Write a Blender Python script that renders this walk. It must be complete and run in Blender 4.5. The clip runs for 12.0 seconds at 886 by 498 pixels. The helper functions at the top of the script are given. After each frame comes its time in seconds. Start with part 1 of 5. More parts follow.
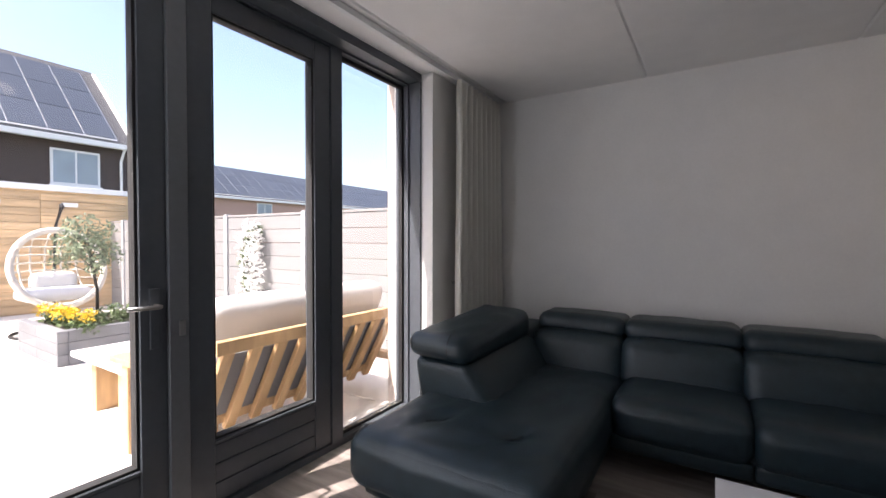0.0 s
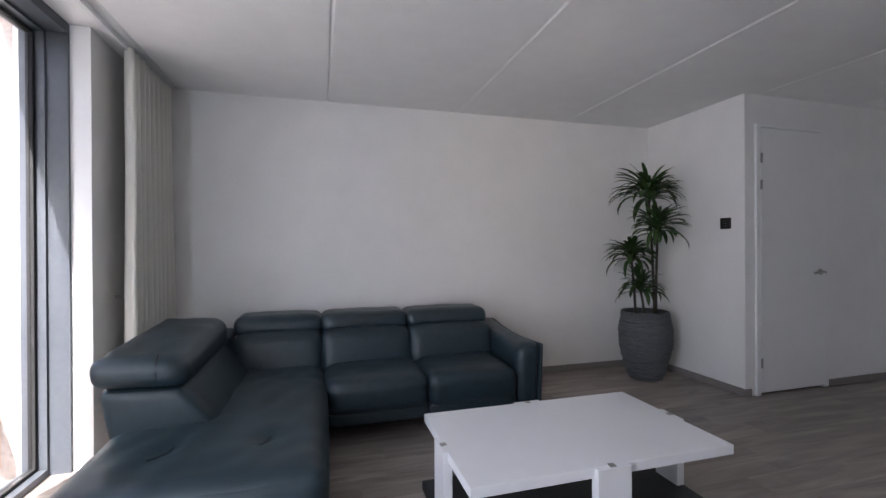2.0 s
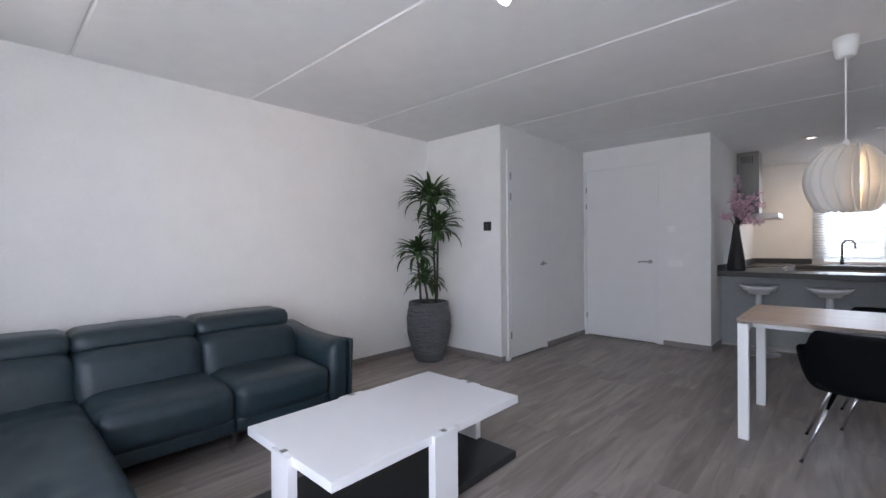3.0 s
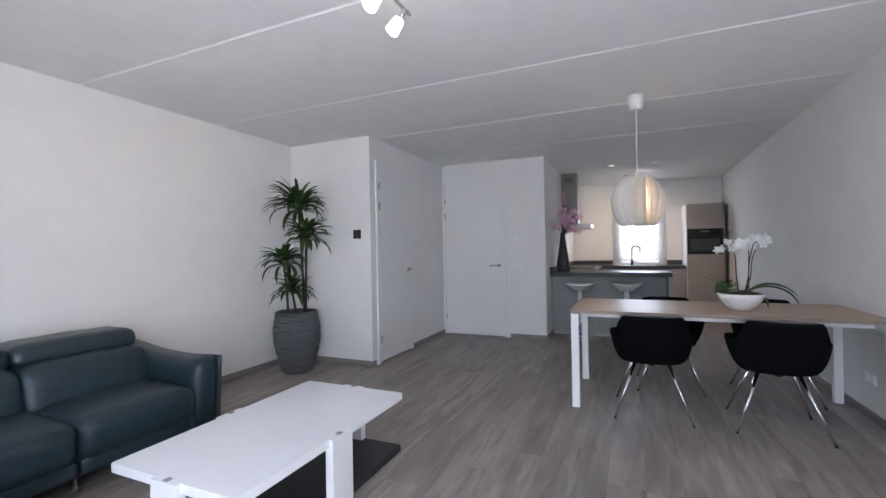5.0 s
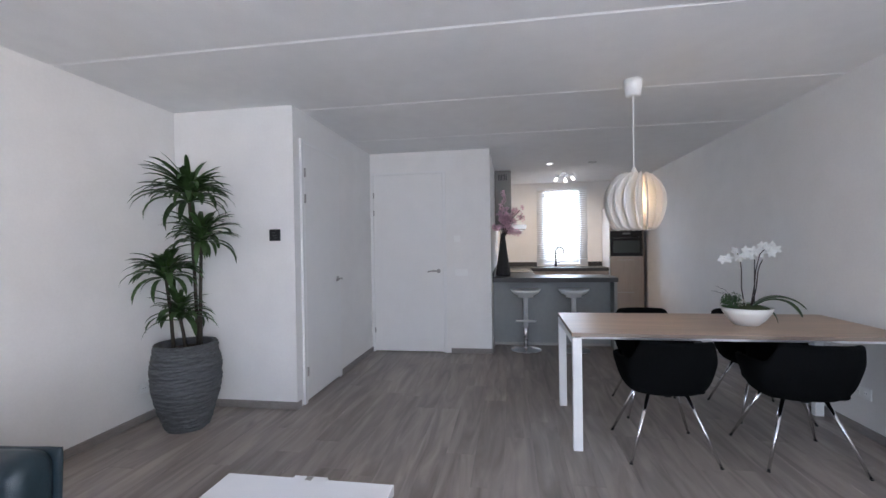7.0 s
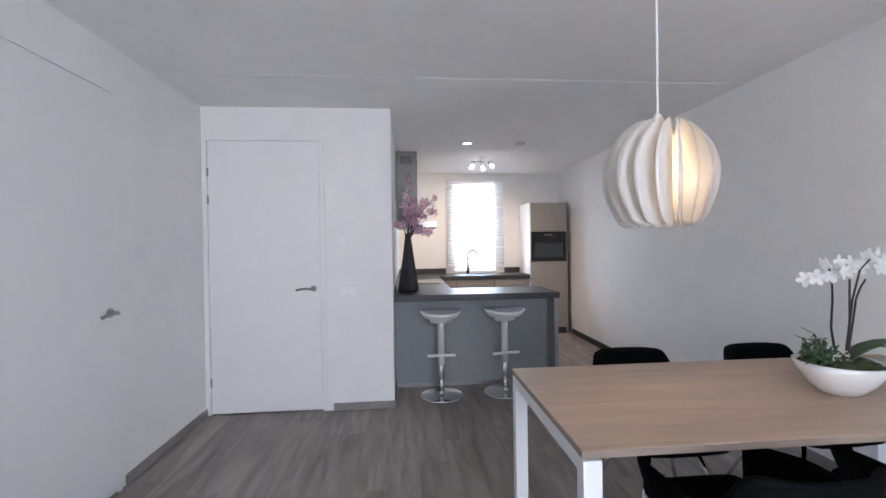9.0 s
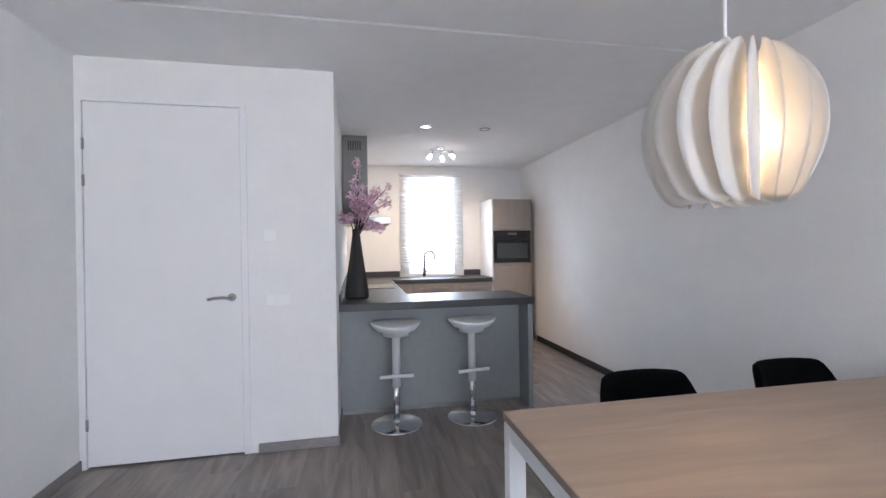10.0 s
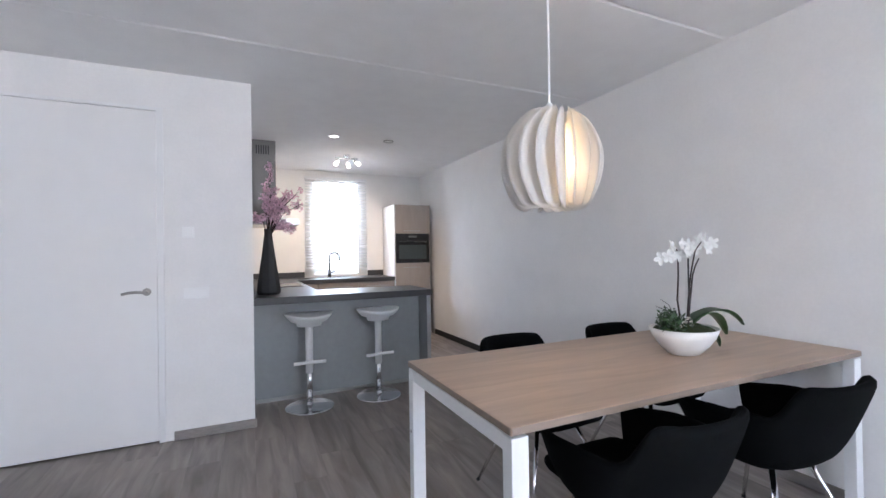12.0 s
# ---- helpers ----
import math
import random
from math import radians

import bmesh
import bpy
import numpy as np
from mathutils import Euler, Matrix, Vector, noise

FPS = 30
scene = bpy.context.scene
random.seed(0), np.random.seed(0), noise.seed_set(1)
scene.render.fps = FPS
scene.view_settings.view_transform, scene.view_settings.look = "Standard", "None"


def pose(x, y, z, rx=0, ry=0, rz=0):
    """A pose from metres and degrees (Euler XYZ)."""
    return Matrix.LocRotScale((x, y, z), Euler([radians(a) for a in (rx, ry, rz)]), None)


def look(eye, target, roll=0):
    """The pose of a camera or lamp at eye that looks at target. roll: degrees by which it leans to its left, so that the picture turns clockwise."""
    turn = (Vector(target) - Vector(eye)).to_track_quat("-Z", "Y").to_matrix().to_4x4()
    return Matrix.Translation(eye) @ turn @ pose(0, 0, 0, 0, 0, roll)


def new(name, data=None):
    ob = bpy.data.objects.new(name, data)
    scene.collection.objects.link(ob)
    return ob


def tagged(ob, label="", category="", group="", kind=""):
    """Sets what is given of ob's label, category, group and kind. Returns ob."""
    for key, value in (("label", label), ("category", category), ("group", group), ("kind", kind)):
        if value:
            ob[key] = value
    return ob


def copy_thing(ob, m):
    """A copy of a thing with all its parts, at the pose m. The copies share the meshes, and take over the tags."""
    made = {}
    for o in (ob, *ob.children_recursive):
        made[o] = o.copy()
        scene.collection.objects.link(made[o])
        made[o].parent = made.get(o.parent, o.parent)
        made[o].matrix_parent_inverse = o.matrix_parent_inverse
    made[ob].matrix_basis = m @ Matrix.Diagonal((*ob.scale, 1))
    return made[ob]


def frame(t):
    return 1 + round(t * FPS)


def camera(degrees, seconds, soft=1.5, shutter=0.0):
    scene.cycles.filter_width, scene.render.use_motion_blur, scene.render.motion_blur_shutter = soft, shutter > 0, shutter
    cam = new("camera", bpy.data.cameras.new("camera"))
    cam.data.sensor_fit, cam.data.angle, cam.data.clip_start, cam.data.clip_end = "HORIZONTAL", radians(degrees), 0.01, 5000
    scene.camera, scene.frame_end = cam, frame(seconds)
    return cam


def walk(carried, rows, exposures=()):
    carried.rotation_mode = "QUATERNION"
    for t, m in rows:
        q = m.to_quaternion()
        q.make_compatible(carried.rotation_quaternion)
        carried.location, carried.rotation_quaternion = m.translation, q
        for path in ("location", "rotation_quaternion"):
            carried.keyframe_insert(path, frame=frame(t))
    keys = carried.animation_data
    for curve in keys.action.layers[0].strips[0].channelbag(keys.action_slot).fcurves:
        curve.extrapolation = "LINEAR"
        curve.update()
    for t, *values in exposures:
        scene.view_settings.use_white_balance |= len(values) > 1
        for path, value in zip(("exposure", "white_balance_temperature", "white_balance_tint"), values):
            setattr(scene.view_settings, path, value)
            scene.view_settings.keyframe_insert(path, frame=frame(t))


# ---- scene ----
cam = camera(91.9, 12.0)
PATH = [
    (0, (0.04, 0.207, 1.33), (-1.025, 1.899, 1.287), 0.1),
    (0.5, (-0.129, 0.188, 1.314), (-0.623, 2.125, 1.274), 0.1),
    (1, (-0.24, 0.05, 1.325), (-0.478, 2.035, 1.27), 0.3),
    (1.5, (-0.335, -0.01, 1.325), (-0.266, 1.988, 1.265), 0.3),
    (2, (-0.466, -0.056, 1.289), (0.077, 1.869, 1.284), -0.3),
    (2.5, (-0.611, 0.025, 1.28), (0.477, 1.704, 1.275), -0.5),
    (3, (-0.817, 0.045, 1.275), (0.643, 1.412, 1.263), -0.5),
    (3.5, (-0.968, 0.08, 1.284), (0.707, 1.173, 1.278), -0.5),
    (5.5, (-1.074, 0.125, 1.294), (0.762, 0.919, 1.302), -1.1),
    (6, (-0.923, 0.352, 1.316), (0.913, 1.144, 1.322), -1.0),
    (6.5, (-0.708, 0.672, 1.379), (1.177, 1.34, 1.371), -0.9),
    (7, (-0.397, 0.96, 1.383), (1.579, 1.269, 1.367), -0.9),
    (7.5, (-0.069, 1.05, 1.381), (1.931, 1.086, 1.372), -1.0),
    (9.3, (1.59, 1.08, 1.416), (3.577, 0.856, 1.397), -0.8),
    (9.5, (1.763, 1.082, 1.41), (3.744, 0.804, 1.393), -0.8),
    (10, (1.979, 1.053, 1.367), (3.94, 0.66, 1.36), -0.8),
    (10.5, (1.866, 1.133, 1.324), (3.796, 0.61, 1.331), -0.8),
    (11, (1.73, 1.201, 1.305), (3.575, 0.429, 1.316), -0.8),
    (11.5, (1.563, 1.24, 1.306), (3.374, 0.391, 1.319), -0.9),
    (12, (1.5, 1.246, 1.3), (3.317, 0.412, 1.314), -0.9),
]
EXPOSURES = [(0.0, 1.58, 6650, 17), (1.0, 1.56, 6500, 16), (1.5, 1.95, 6350, 16), (2.0, 2.35, 6200, 16), (2.5, 2.76, 6100, 15), (3.5, 3.04, 6050, 15), (7.5, 3.32, 6000, 15), (9.5, 3.76, 6050, 15), (12.0, 3.84, 6000, 15)]
walk(cam, [(t, look(eye, target, roll)) for t, eye, target, roll in PATH], EXPOSURES)

# ---- world, sun and sky ----
world = bpy.data.worlds.new("sky")
scene.world = world
world.use_nodes = True
wn = world.node_tree
sky = wn.nodes.new("ShaderNodeTexSky")
sky.sky_type, sky.sun_disc = "NISHITA", False
sky.sun_elevation, sky.sun_rotation = radians(52), radians(195)
sky.dust_density, sky.air_density = 3.0, 1.0
wn.links.new(sky.outputs[0], wn.nodes["Background"].inputs[0])
wn.nodes["Background"].inputs[1].default_value = 0.15
sun = new("sun", bpy.data.lights.new("sun", "SUN"))
sun.data.energy, sun.data.angle, sun.data.color = 4.0, radians(0.5), (1.0, 0.95, 0.88)
sun.matrix_world = look((-3, -8, 12), (0, 0, 0))
# sky light in the openings: the side light of the garden front and the kitchen window
for lamp_name, eye, aim, wide, high, watts in (("garden_window_light", (-1.93, -0.02, 1.30), (0.8, 1.0, 1.45), 0.66, 2.4, 7.5), ("kitchen_window_light", (8.58, -0.06, 1.80), (0, -0.06, 1.80), 0.60, 1.20, 3.0)):
    lamp = new(lamp_name, bpy.data.lights.new(lamp_name, "AREA"))
    lamp.data.shape, lamp.data.size, lamp.data.size_y = "RECTANGLE", wide, high
    lamp.data.energy, lamp.data.color = watts, (0.86, 0.94, 1.0)
    lamp.matrix_world = look(eye, aim)


# ---- materials ----
def mat(name, colour, rough=0.5, metal=0.0, grain=0.0, scale=40.0, bump=0.0, bump_scale=80.0, wear=0.0, stretch=(1, 1, 1), island=0.0, spec=0.5, sheen=0.0, coat=0.0, glow=0.0, sheer=0.0, rand=0.0, warp=0.0):
    """A node material: a base colour varied by fine grain and by broad wear, with fine relief."""
    m = bpy.data.materials.new(name)
    m.use_nodes = True
    t = m.node_tree
    b = t.nodes["Principled BSDF"]
    b.inputs["Base Color"].default_value = (*colour, 1)
    b.inputs["Roughness"].default_value = rough
    b.inputs["Metallic"].default_value = metal
    b.inputs["Specular IOR Level"].default_value = spec
    b.inputs["Sheen Weight"].default_value = sheen
    b.inputs["Coat Weight"].default_value = coat
    co = t.nodes.new("ShaderNodeTexCoord")
    mp = t.nodes.new("ShaderNodeMapping")
    mp.inputs["Scale"].default_value = stretch
    t.links.new(co.outputs["Object"], mp.inputs["Vector"])
    value = None

    def noise_node(s, detail):
        n = t.nodes.new("ShaderNodeTexNoise")
        n.inputs["Scale"].default_value, n.inputs["Detail"].default_value = s, detail
        n.inputs["Distortion"].default_value = warp
        t.links.new(mp.outputs[0], n.inputs["Vector"])
        return n.outputs["Fac"]

    def ranged(out, amount):
        r = t.nodes.new("ShaderNodeMapRange")
        r.inputs["From Min"].default_value, r.inputs["From Max"].default_value = 0.3, 0.7
        r.inputs["To Min"].default_value, r.inputs["To Max"].default_value = 1 - amount, 1 + amount
        t.links.new(out, r.inputs["Value"])
        return r.outputs[0]

    def times(a, c):
        k = t.nodes.new("ShaderNodeMath")
        k.operation = "MULTIPLY"
        t.links.new(a, k.inputs[0])
        t.links.new(c, k.inputs[1])
        return k.outputs[0]

    outs = []
    if grain:
        outs.append(ranged(noise_node(scale, 6), grain))
    if wear:
        outs.append(ranged(noise_node(scale * 0.07, 3), wear))
    if island:
        g = t.nodes.new("ShaderNodeNewGeometry")
        r = t.nodes.new("ShaderNodeMapRange")
        r.inputs["To Min"].default_value, r.inputs["To Max"].default_value = 1 - island, 1 + island
        t.links.new(g.outputs["Random Per Island"], r.inputs["Value"])
        outs.append(r.outputs[0])
    if rand:
        g = t.nodes.new("ShaderNodeObjectInfo")
        r = t.nodes.new("ShaderNodeMapRange")
        r.inputs["To Min"].default_value, r.inputs["To Max"].default_value = 1 - rand, 1 + rand
        t.links.new(g.outputs["Random"], r.inputs["Value"])
        outs.append(r.outputs[0])
        ad = t.nodes.new("ShaderNodeVectorMath")
        ad.operation = "ADD"
        ml = t.nodes.new("ShaderNodeMath")
        ml.operation = "MULTIPLY"
        ml.inputs[1].default_value = 57.0
        t.links.new(g.outputs["Random"], ml.inputs[0])
        t.links.new(co.outputs["Object"], ad.inputs[0])
        t.links.new(ml.outputs[0], ad.inputs[1])
        t.links.new(ad.outputs[0], mp.inputs["Vector"])
    if outs:
        value = outs[0]
        for o in outs[1:]:
            value = times(value, o)
        vm = t.nodes.new("ShaderNodeVectorMath")
        vm.operation = "SCALE"
        vm.inputs[0].default_value = colour
        t.links.new(value, vm.inputs["Scale"])
        t.links.new(vm.outputs[0], b.inputs["Base Color"])
        rr = t.nodes.new("ShaderNodeMath")
        rr.operation = "MULTIPLY"
        rr.inputs[1].default_value = rough
        soft_var = t.nodes.new("ShaderNodeMath")
        soft_var.operation = "POWER"
        soft_var.inputs[1].default_value = 0.35
        t.links.new(value, soft_var.inputs[0])
        t.links.new(soft_var.outputs[0], rr.inputs[0])
        t.links.new(rr.outputs[0], b.inputs["Roughness"])
    if bump:
        bn = t.nodes.new("ShaderNodeBump")
        bn.inputs["Strength"].default_value, bn.inputs["Distance"].default_value = bump, 0.002
        t.links.new(noise_node(bump_scale, 4), bn.inputs["Height"])
        t.links.new(bn.outputs[0], b.inputs["Normal"])
    if glow:
        b.inputs["Emission Color"].default_value = (*colour, 1)
        b.inputs["Emission Strength"].default_value = glow
    if sheer:
        tr = t.nodes.new("ShaderNodeBsdfTranslucent")
        tr.inputs[0].default_value = (*colour, 1)
        mx = t.nodes.new("ShaderNodeMixShader")
        mx.inputs[0].default_value = sheer
        t.links.new(b.outputs[0], mx.inputs[1])
        t.links.new(tr.outputs[0], mx.inputs[2])
        t.links.new(mx.outputs[0], t.nodes["Material Output"].inputs[0])
    return m


def glass_mat(name, tint=(1, 1, 1)):
    m = mat(name, tint, 0.0)
    b = m.node_tree.nodes["Principled BSDF"]
    b.inputs["Transmission Weight"].default_value, b.inputs["IOR"].default_value = 1.0, 1.45
    return m


WALL = mat("wall_paint", (0.83, 0.82, 0.81), 0.85, grain=0.015, scale=60, bump=0.25, bump_scale=220, wear=0.02)
CEIL = mat("ceiling_paint", (0.86, 0.855, 0.85), 0.9, grain=0.015, scale=90, bump=0.35, bump_scale=160, wear=0.02)
PLANK = mat("grey_oak_laminate", (0.282, 0.243, 0.222), 0.45, spec=0.35, grain=0.36, scale=11, wear=0.15, bump=0.12, bump_scale=40, warp=0.9, stretch=(0.13, 1.0, 1), rand=0.05)
SKIRT = mat("grey_skirting", (0.27, 0.245, 0.235), 0.5, grain=0.12, scale=20, stretch=(1, 1, 5), wear=0.05)
DOORW = mat("white_door_lacquer", (0.82, 0.815, 0.81), 0.42, grain=0.01, scale=8, wear=0.02)
FRAMEW = mat("white_frame_lacquer", (0.82, 0.82, 0.82), 0.35, grain=0.01, scale=20)
ANTHR = mat("anthracite_paint", (0.075, 0.085, 0.10), 0.42, grain=0.06, scale=30, wear=0.05, bump=0.1, bump_scale=90)
STRIP = mat("grey_meeting_strip", (0.15, 0.16, 0.175), 0.45, grain=0.05, scale=30)
RUBBER = mat("black_rubber", (0.015, 0.015, 0.016), 0.7, grain=0.1)
LEATHER = mat("dark_blue_leather", (0.016, 0.031, 0.041), 0.38, grain=0.14, scale=22, wear=0.12, bump=0.7, bump_scale=200)
SEAM = mat("leather_seam", (0.012, 0.016, 0.02), 0.7, grain=0.1)
WHITEG = mat("white_table_laminate", (0.82, 0.82, 0.84), 0.28, grain=0.01, scale=12, wear=0.02)
BLACKB = mat("black_base_laminate", (0.02, 0.02, 0.021), 0.5, grain=0.15, scale=60)
CHROME = mat("chrome", (0.78, 0.78, 0.80), 0.12, 1.0, grain=0.03, scale=30)
STEEL = mat("brushed_steel", (0.40, 0.39, 0.38), 0.30, 1.0, grain=0.08, scale=40, stretch=(1, 1, 8))
HOODST = mat("dark_hood_steel", (0.20, 0.19, 0.18), 0.40, 0.8, grain=0.08, scale=40, stretch=(1, 1, 8))
TAPST = mat("tap_steel", (0.18, 0.18, 0.19), 0.25, 1.0, grain=0.05)
OAKTOP = mat("light_oak_tabletop", (0.46, 0.335, 0.245), 0.42, grain=0.12, scale=13, wear=0.10, bump=0.12, bump_scale=60, warp=0.9, stretch=(1.3, 0.16, 1.3))
OAKEDGE = mat("oak_edge_band", (0.27, 0.21, 0.17), 0.5, grain=0.12, scale=20, stretch=(2, 0.2, 2))
WHITEM = mat("white_powder_coat", (0.80, 0.81, 0.82), 0.38, grain=0.015, scale=70, bump=0.08, bump_scale=300)
FELT = mat("black_felt", (0.005, 0.0055, 0.006), 0.95, spec=0.05, grain=0.2, scale=260, wear=0.1, bump=0.5, bump_scale=420)
PANEL = mat("grey_bar_panel", (0.30, 0.315, 0.32), 0.6, grain=0.04, scale=18, wear=0.05)
WORKTOP = mat("dark_worktop", (0.042, 0.040, 0.041), 0.46, grain=0.2, scale=120, wear=0.08)
GREIGE = mat("greige_cabinet_front", (0.33, 0.285, 0.255), 0.45, grain=0.06, scale=25, stretch=(1, 1, 0.15), wear=0.03)
OVENB = mat("black_oven_glass", (0.012, 0.012, 0.013), 0.08, grain=0.05)
OVENG = mat("oven_window_glass", (0.05, 0.06, 0.06), 0.06, grain=0.05)
STONE = mat("ribbed_slate_pot", (0.085, 0.09, 0.096), 0.75, grain=0.35, scale=26, wear=0.2, bump=0.8, bump_scale=30, stretch=(1, 1, 9))
SOIL = mat("dark_soil", (0.03, 0.022, 0.016), 0.95, grain=0.4, scale=60, bump=1.0, bump_scale=70)
LEAF = mat("dracaena_leaf", (0.048, 0.098, 0.030), 0.42, grain=0.25, scale=20, island=0.4, sheer=0.2)
CANE = mat("plant_cane", (0.05, 0.042, 0.032), 0.8, grain=0.35, scale=50, stretch=(1, 1, 3), bump=0.8, bump_scale=60)
MOSS = mat("moss", (0.045, 0.06, 0.02), 0.95, grain=0.4, scale=60, bump=1.0, bump_scale=90)
ORLEAF = mat("orchid_leaf", (0.04, 0.085, 0.03), 0.32, grain=0.12, scale=12, island=0.2)
PETAL = mat("white_petal", (0.82, 0.82, 0.80), 0.6, grain=0.03, scale=30, sheer=0.3)
PINK = mat("pink_blossom", (0.74, 0.50, 0.60), 0.7, grain=0.1, scale=40, island=0.3, sheer=0.25)
TWIG = mat("dark_twig", (0.035, 0.022, 0.02), 0.8, grain=0.3, scale=80)
VASE = mat("matt_black_vase", (0.022, 0.021, 0.022), 0.55, grain=0.12, scale=40, bump=0.15, bump_scale=90)
CERAM = mat("white_ceramic", (0.82, 0.81, 0.79), 0.3, grain=0.015, scale=30, coat=0.3)
CURT = mat("white_curtain_cloth", (0.86, 0.85, 0.80), 0.9, grain=0.05, scale=300, bump=0.3, bump_scale=500, sheer=0.3)
SHADE = mat("white_lamp_sheet", (0.88, 0.86, 0.83), 0.5, grain=0.01, scale=40, sheer=0.42)
BULB = mat("lit_bulb", (1.0, 0.70, 0.38), 0.3, glow=0.7)
SPOTG = mat("lit_spot_glass", (1.0, 0.90, 0.78), 0.3, glow=0.6)
SLAT = mat("white_blind_slat", (0.84, 0.85, 0.87), 0.45, grain=0.01, scale=40, sheer=0.35)
PLAST = mat("white_plastic", (0.88, 0.88, 0.87), 0.3, grain=0.01, scale=60)
BLACKP = mat("black_plastic", (0.012, 0.012, 0.013), 0.3, grain=0.05)
DARKGLYPH = mat("grey_display", (0.10, 0.10, 0.10), 0.3)
GLASS = glass_mat("window_glass")
CONC = mat("light_patio_tile", (0.62, 0.60, 0.57), 0.85, grain=0.08, scale=30, wear=0.08, bump=0.3, bump_scale=120, rand=0.05)
FENCE = mat("grey_composite_board", (0.22, 0.215, 0.215), 0.8, grain=0.06, scale=40, stretch=(0.2, 1, 2), rand=0.05)
FPOST = mat("grey_fence_post", (0.36, 0.36, 0.37), 0.6, grain=0.05)
PINE = mat("oiled_pine", (0.55, 0.36, 0.19), 0.6, grain=0.16, scale=20, stretch=(1, 1, 0.2), wear=0.08, rand=0.1)
SHEDW = mat("larch_cladding", (0.58, 0.40, 0.23), 0.75, grain=0.25, scale=10, stretch=(1, 0.15, 2), wear=0.12, rand=0.18)
CUSH = mat("pale_grey_outdoor_cloth", (0.62, 0.61, 0.60), 0.95, grain=0.04, scale=260, bump=0.3, bump_scale=400)
# cushion cloth with the shade behind the slats put into its colour
CUSH_SHADE = mat("shaded_cushion_cloth", (0.20, 0.20, 0.21), 0.95, grain=0.06, scale=260)
BRICK = mat("pale_brick", (0.50, 0.44, 0.40), 0.85, grain=0.15, scale=50, bump=0.5, bump_scale=90, rand=0.15)
SOLAR = mat("solar_panel_glass", (0.06, 0.07, 0.09), 0.38, grain=0.06, scale=4, rand=0.12)
# pale base colour carries the sky's reflection in the far panes
FARGLASS = mat("far_glass_sky_sheen", (0.30, 0.36, 0.42), 0.08, grain=0.15, scale=1.5)
TILE = mat("dark_roof_tile", (0.075, 0.075, 0.08), 0.8, grain=0.2, scale=12, wear=0.1)
BROWN = mat("brown_cladding", (0.075, 0.055, 0.05), 0.8, grain=0.15, scale=8, stretch=(1, 1, 8))
SALMON = mat("salmon_render", (0.46, 0.30, 0.25), 0.85, grain=0.08, scale=12)
TRIMW = mat("white_trim_paint", (0.80, 0.80, 0.80), 0.5, grain=0.02)
PLANTER = mat("grey_planter_stone", (0.20, 0.20, 0.21), 0.8, grain=0.18, scale=14, wear=0.15, bump=0.4, bump_scale=50, rand=0.12)
SHRUB = mat("garden_shrub_leaf", (0.09, 0.13, 0.05), 0.7, grain=0.2, scale=30, island=0.45)
OLIVE = mat("olive_leaf", (0.20, 0.24, 0.15), 0.7, grain=0.2, scale=30, island=0.4)
YELLOW = mat("yellow_flower", (0.75, 0.50, 0.03), 0.7, grain=0.1, scale=30, island=0.2)
ROPE = mat("pale_woven_rope", (0.62, 0.57, 0.50), 0.85, grain=0.15, scale=80)
DARKM = mat("dark_metal", (0.03, 0.03, 0.032), 0.5, 0.6, grain=0.1)
GRASS = mat("ground_far", (0.11, 0.12, 0.08), 0.95, grain=0.3, scale=1.5, wear=0.2)


# ---- mesh helpers ----
def thing(name, at=(0, 0, 0), label="", category="", group="", turn=0.0, kind=""):
    ob = new(name)
    ob.empty_display_size = 0.1
    ob.matrix_basis = pose(*at, 0, 0, turn)
    return tagged(ob, label, category, group, kind)


def as_mesh(name, bm, material, smooth=False):
    me = bpy.data.meshes.new(name)
    bmesh.ops.recalc_face_normals(bm, faces=bm.faces)
    bm.to_mesh(me)
    bm.free()
    me.materials.append(material)
    if smooth:
        for p in me.polygons:
            p.use_smooth = True
    return me


def part(name, bm, material, parent=None, label="", smooth=False):
    ob = new(name, as_mesh(name, bm, material, smooth))
    ob.parent = parent
    if label:
        ob["label"] = label
    return ob


def structure(name, bm, material, label, category):
    return tagged(part(name, bm, material), label, category, kind="structure")


def box(x0, x1, y0, y1, z0, z1, bevel=0.0, seg=2, bm=None):
    mine = bmesh.new()
    m = Matrix.Translation(((x0 + x1) / 2, (y0 + y1) / 2, (z0 + z1) / 2)) @ Matrix.Diagonal((x1 - x0, y1 - y0, z1 - z0, 1))
    bmesh.ops.create_cube(mine, size=1, matrix=m)
    if bevel:
        bmesh.ops.bevel(mine, geom=mine.edges[:], offset=bevel, segments=seg, affect="EDGES", profile=0.6)
    if bm is None:
        return mine
    merge(bm, mine)
    return bm


def merge(bm, other, m=None):
    if m is not None:
        bmesh.ops.transform(other, matrix=m, verts=other.verts[:])
    vs = [bm.verts.new(v.co) for v in other.verts]
    other.verts.index_update()
    for f in other.faces:
        bm.faces.new([vs[v.index] for v in f.verts])
    other.free()
    return bm


def boxes(*list_of):
    bm = bmesh.new()
    for b in list_of:
        box(*b, bm=bm)
    return bm


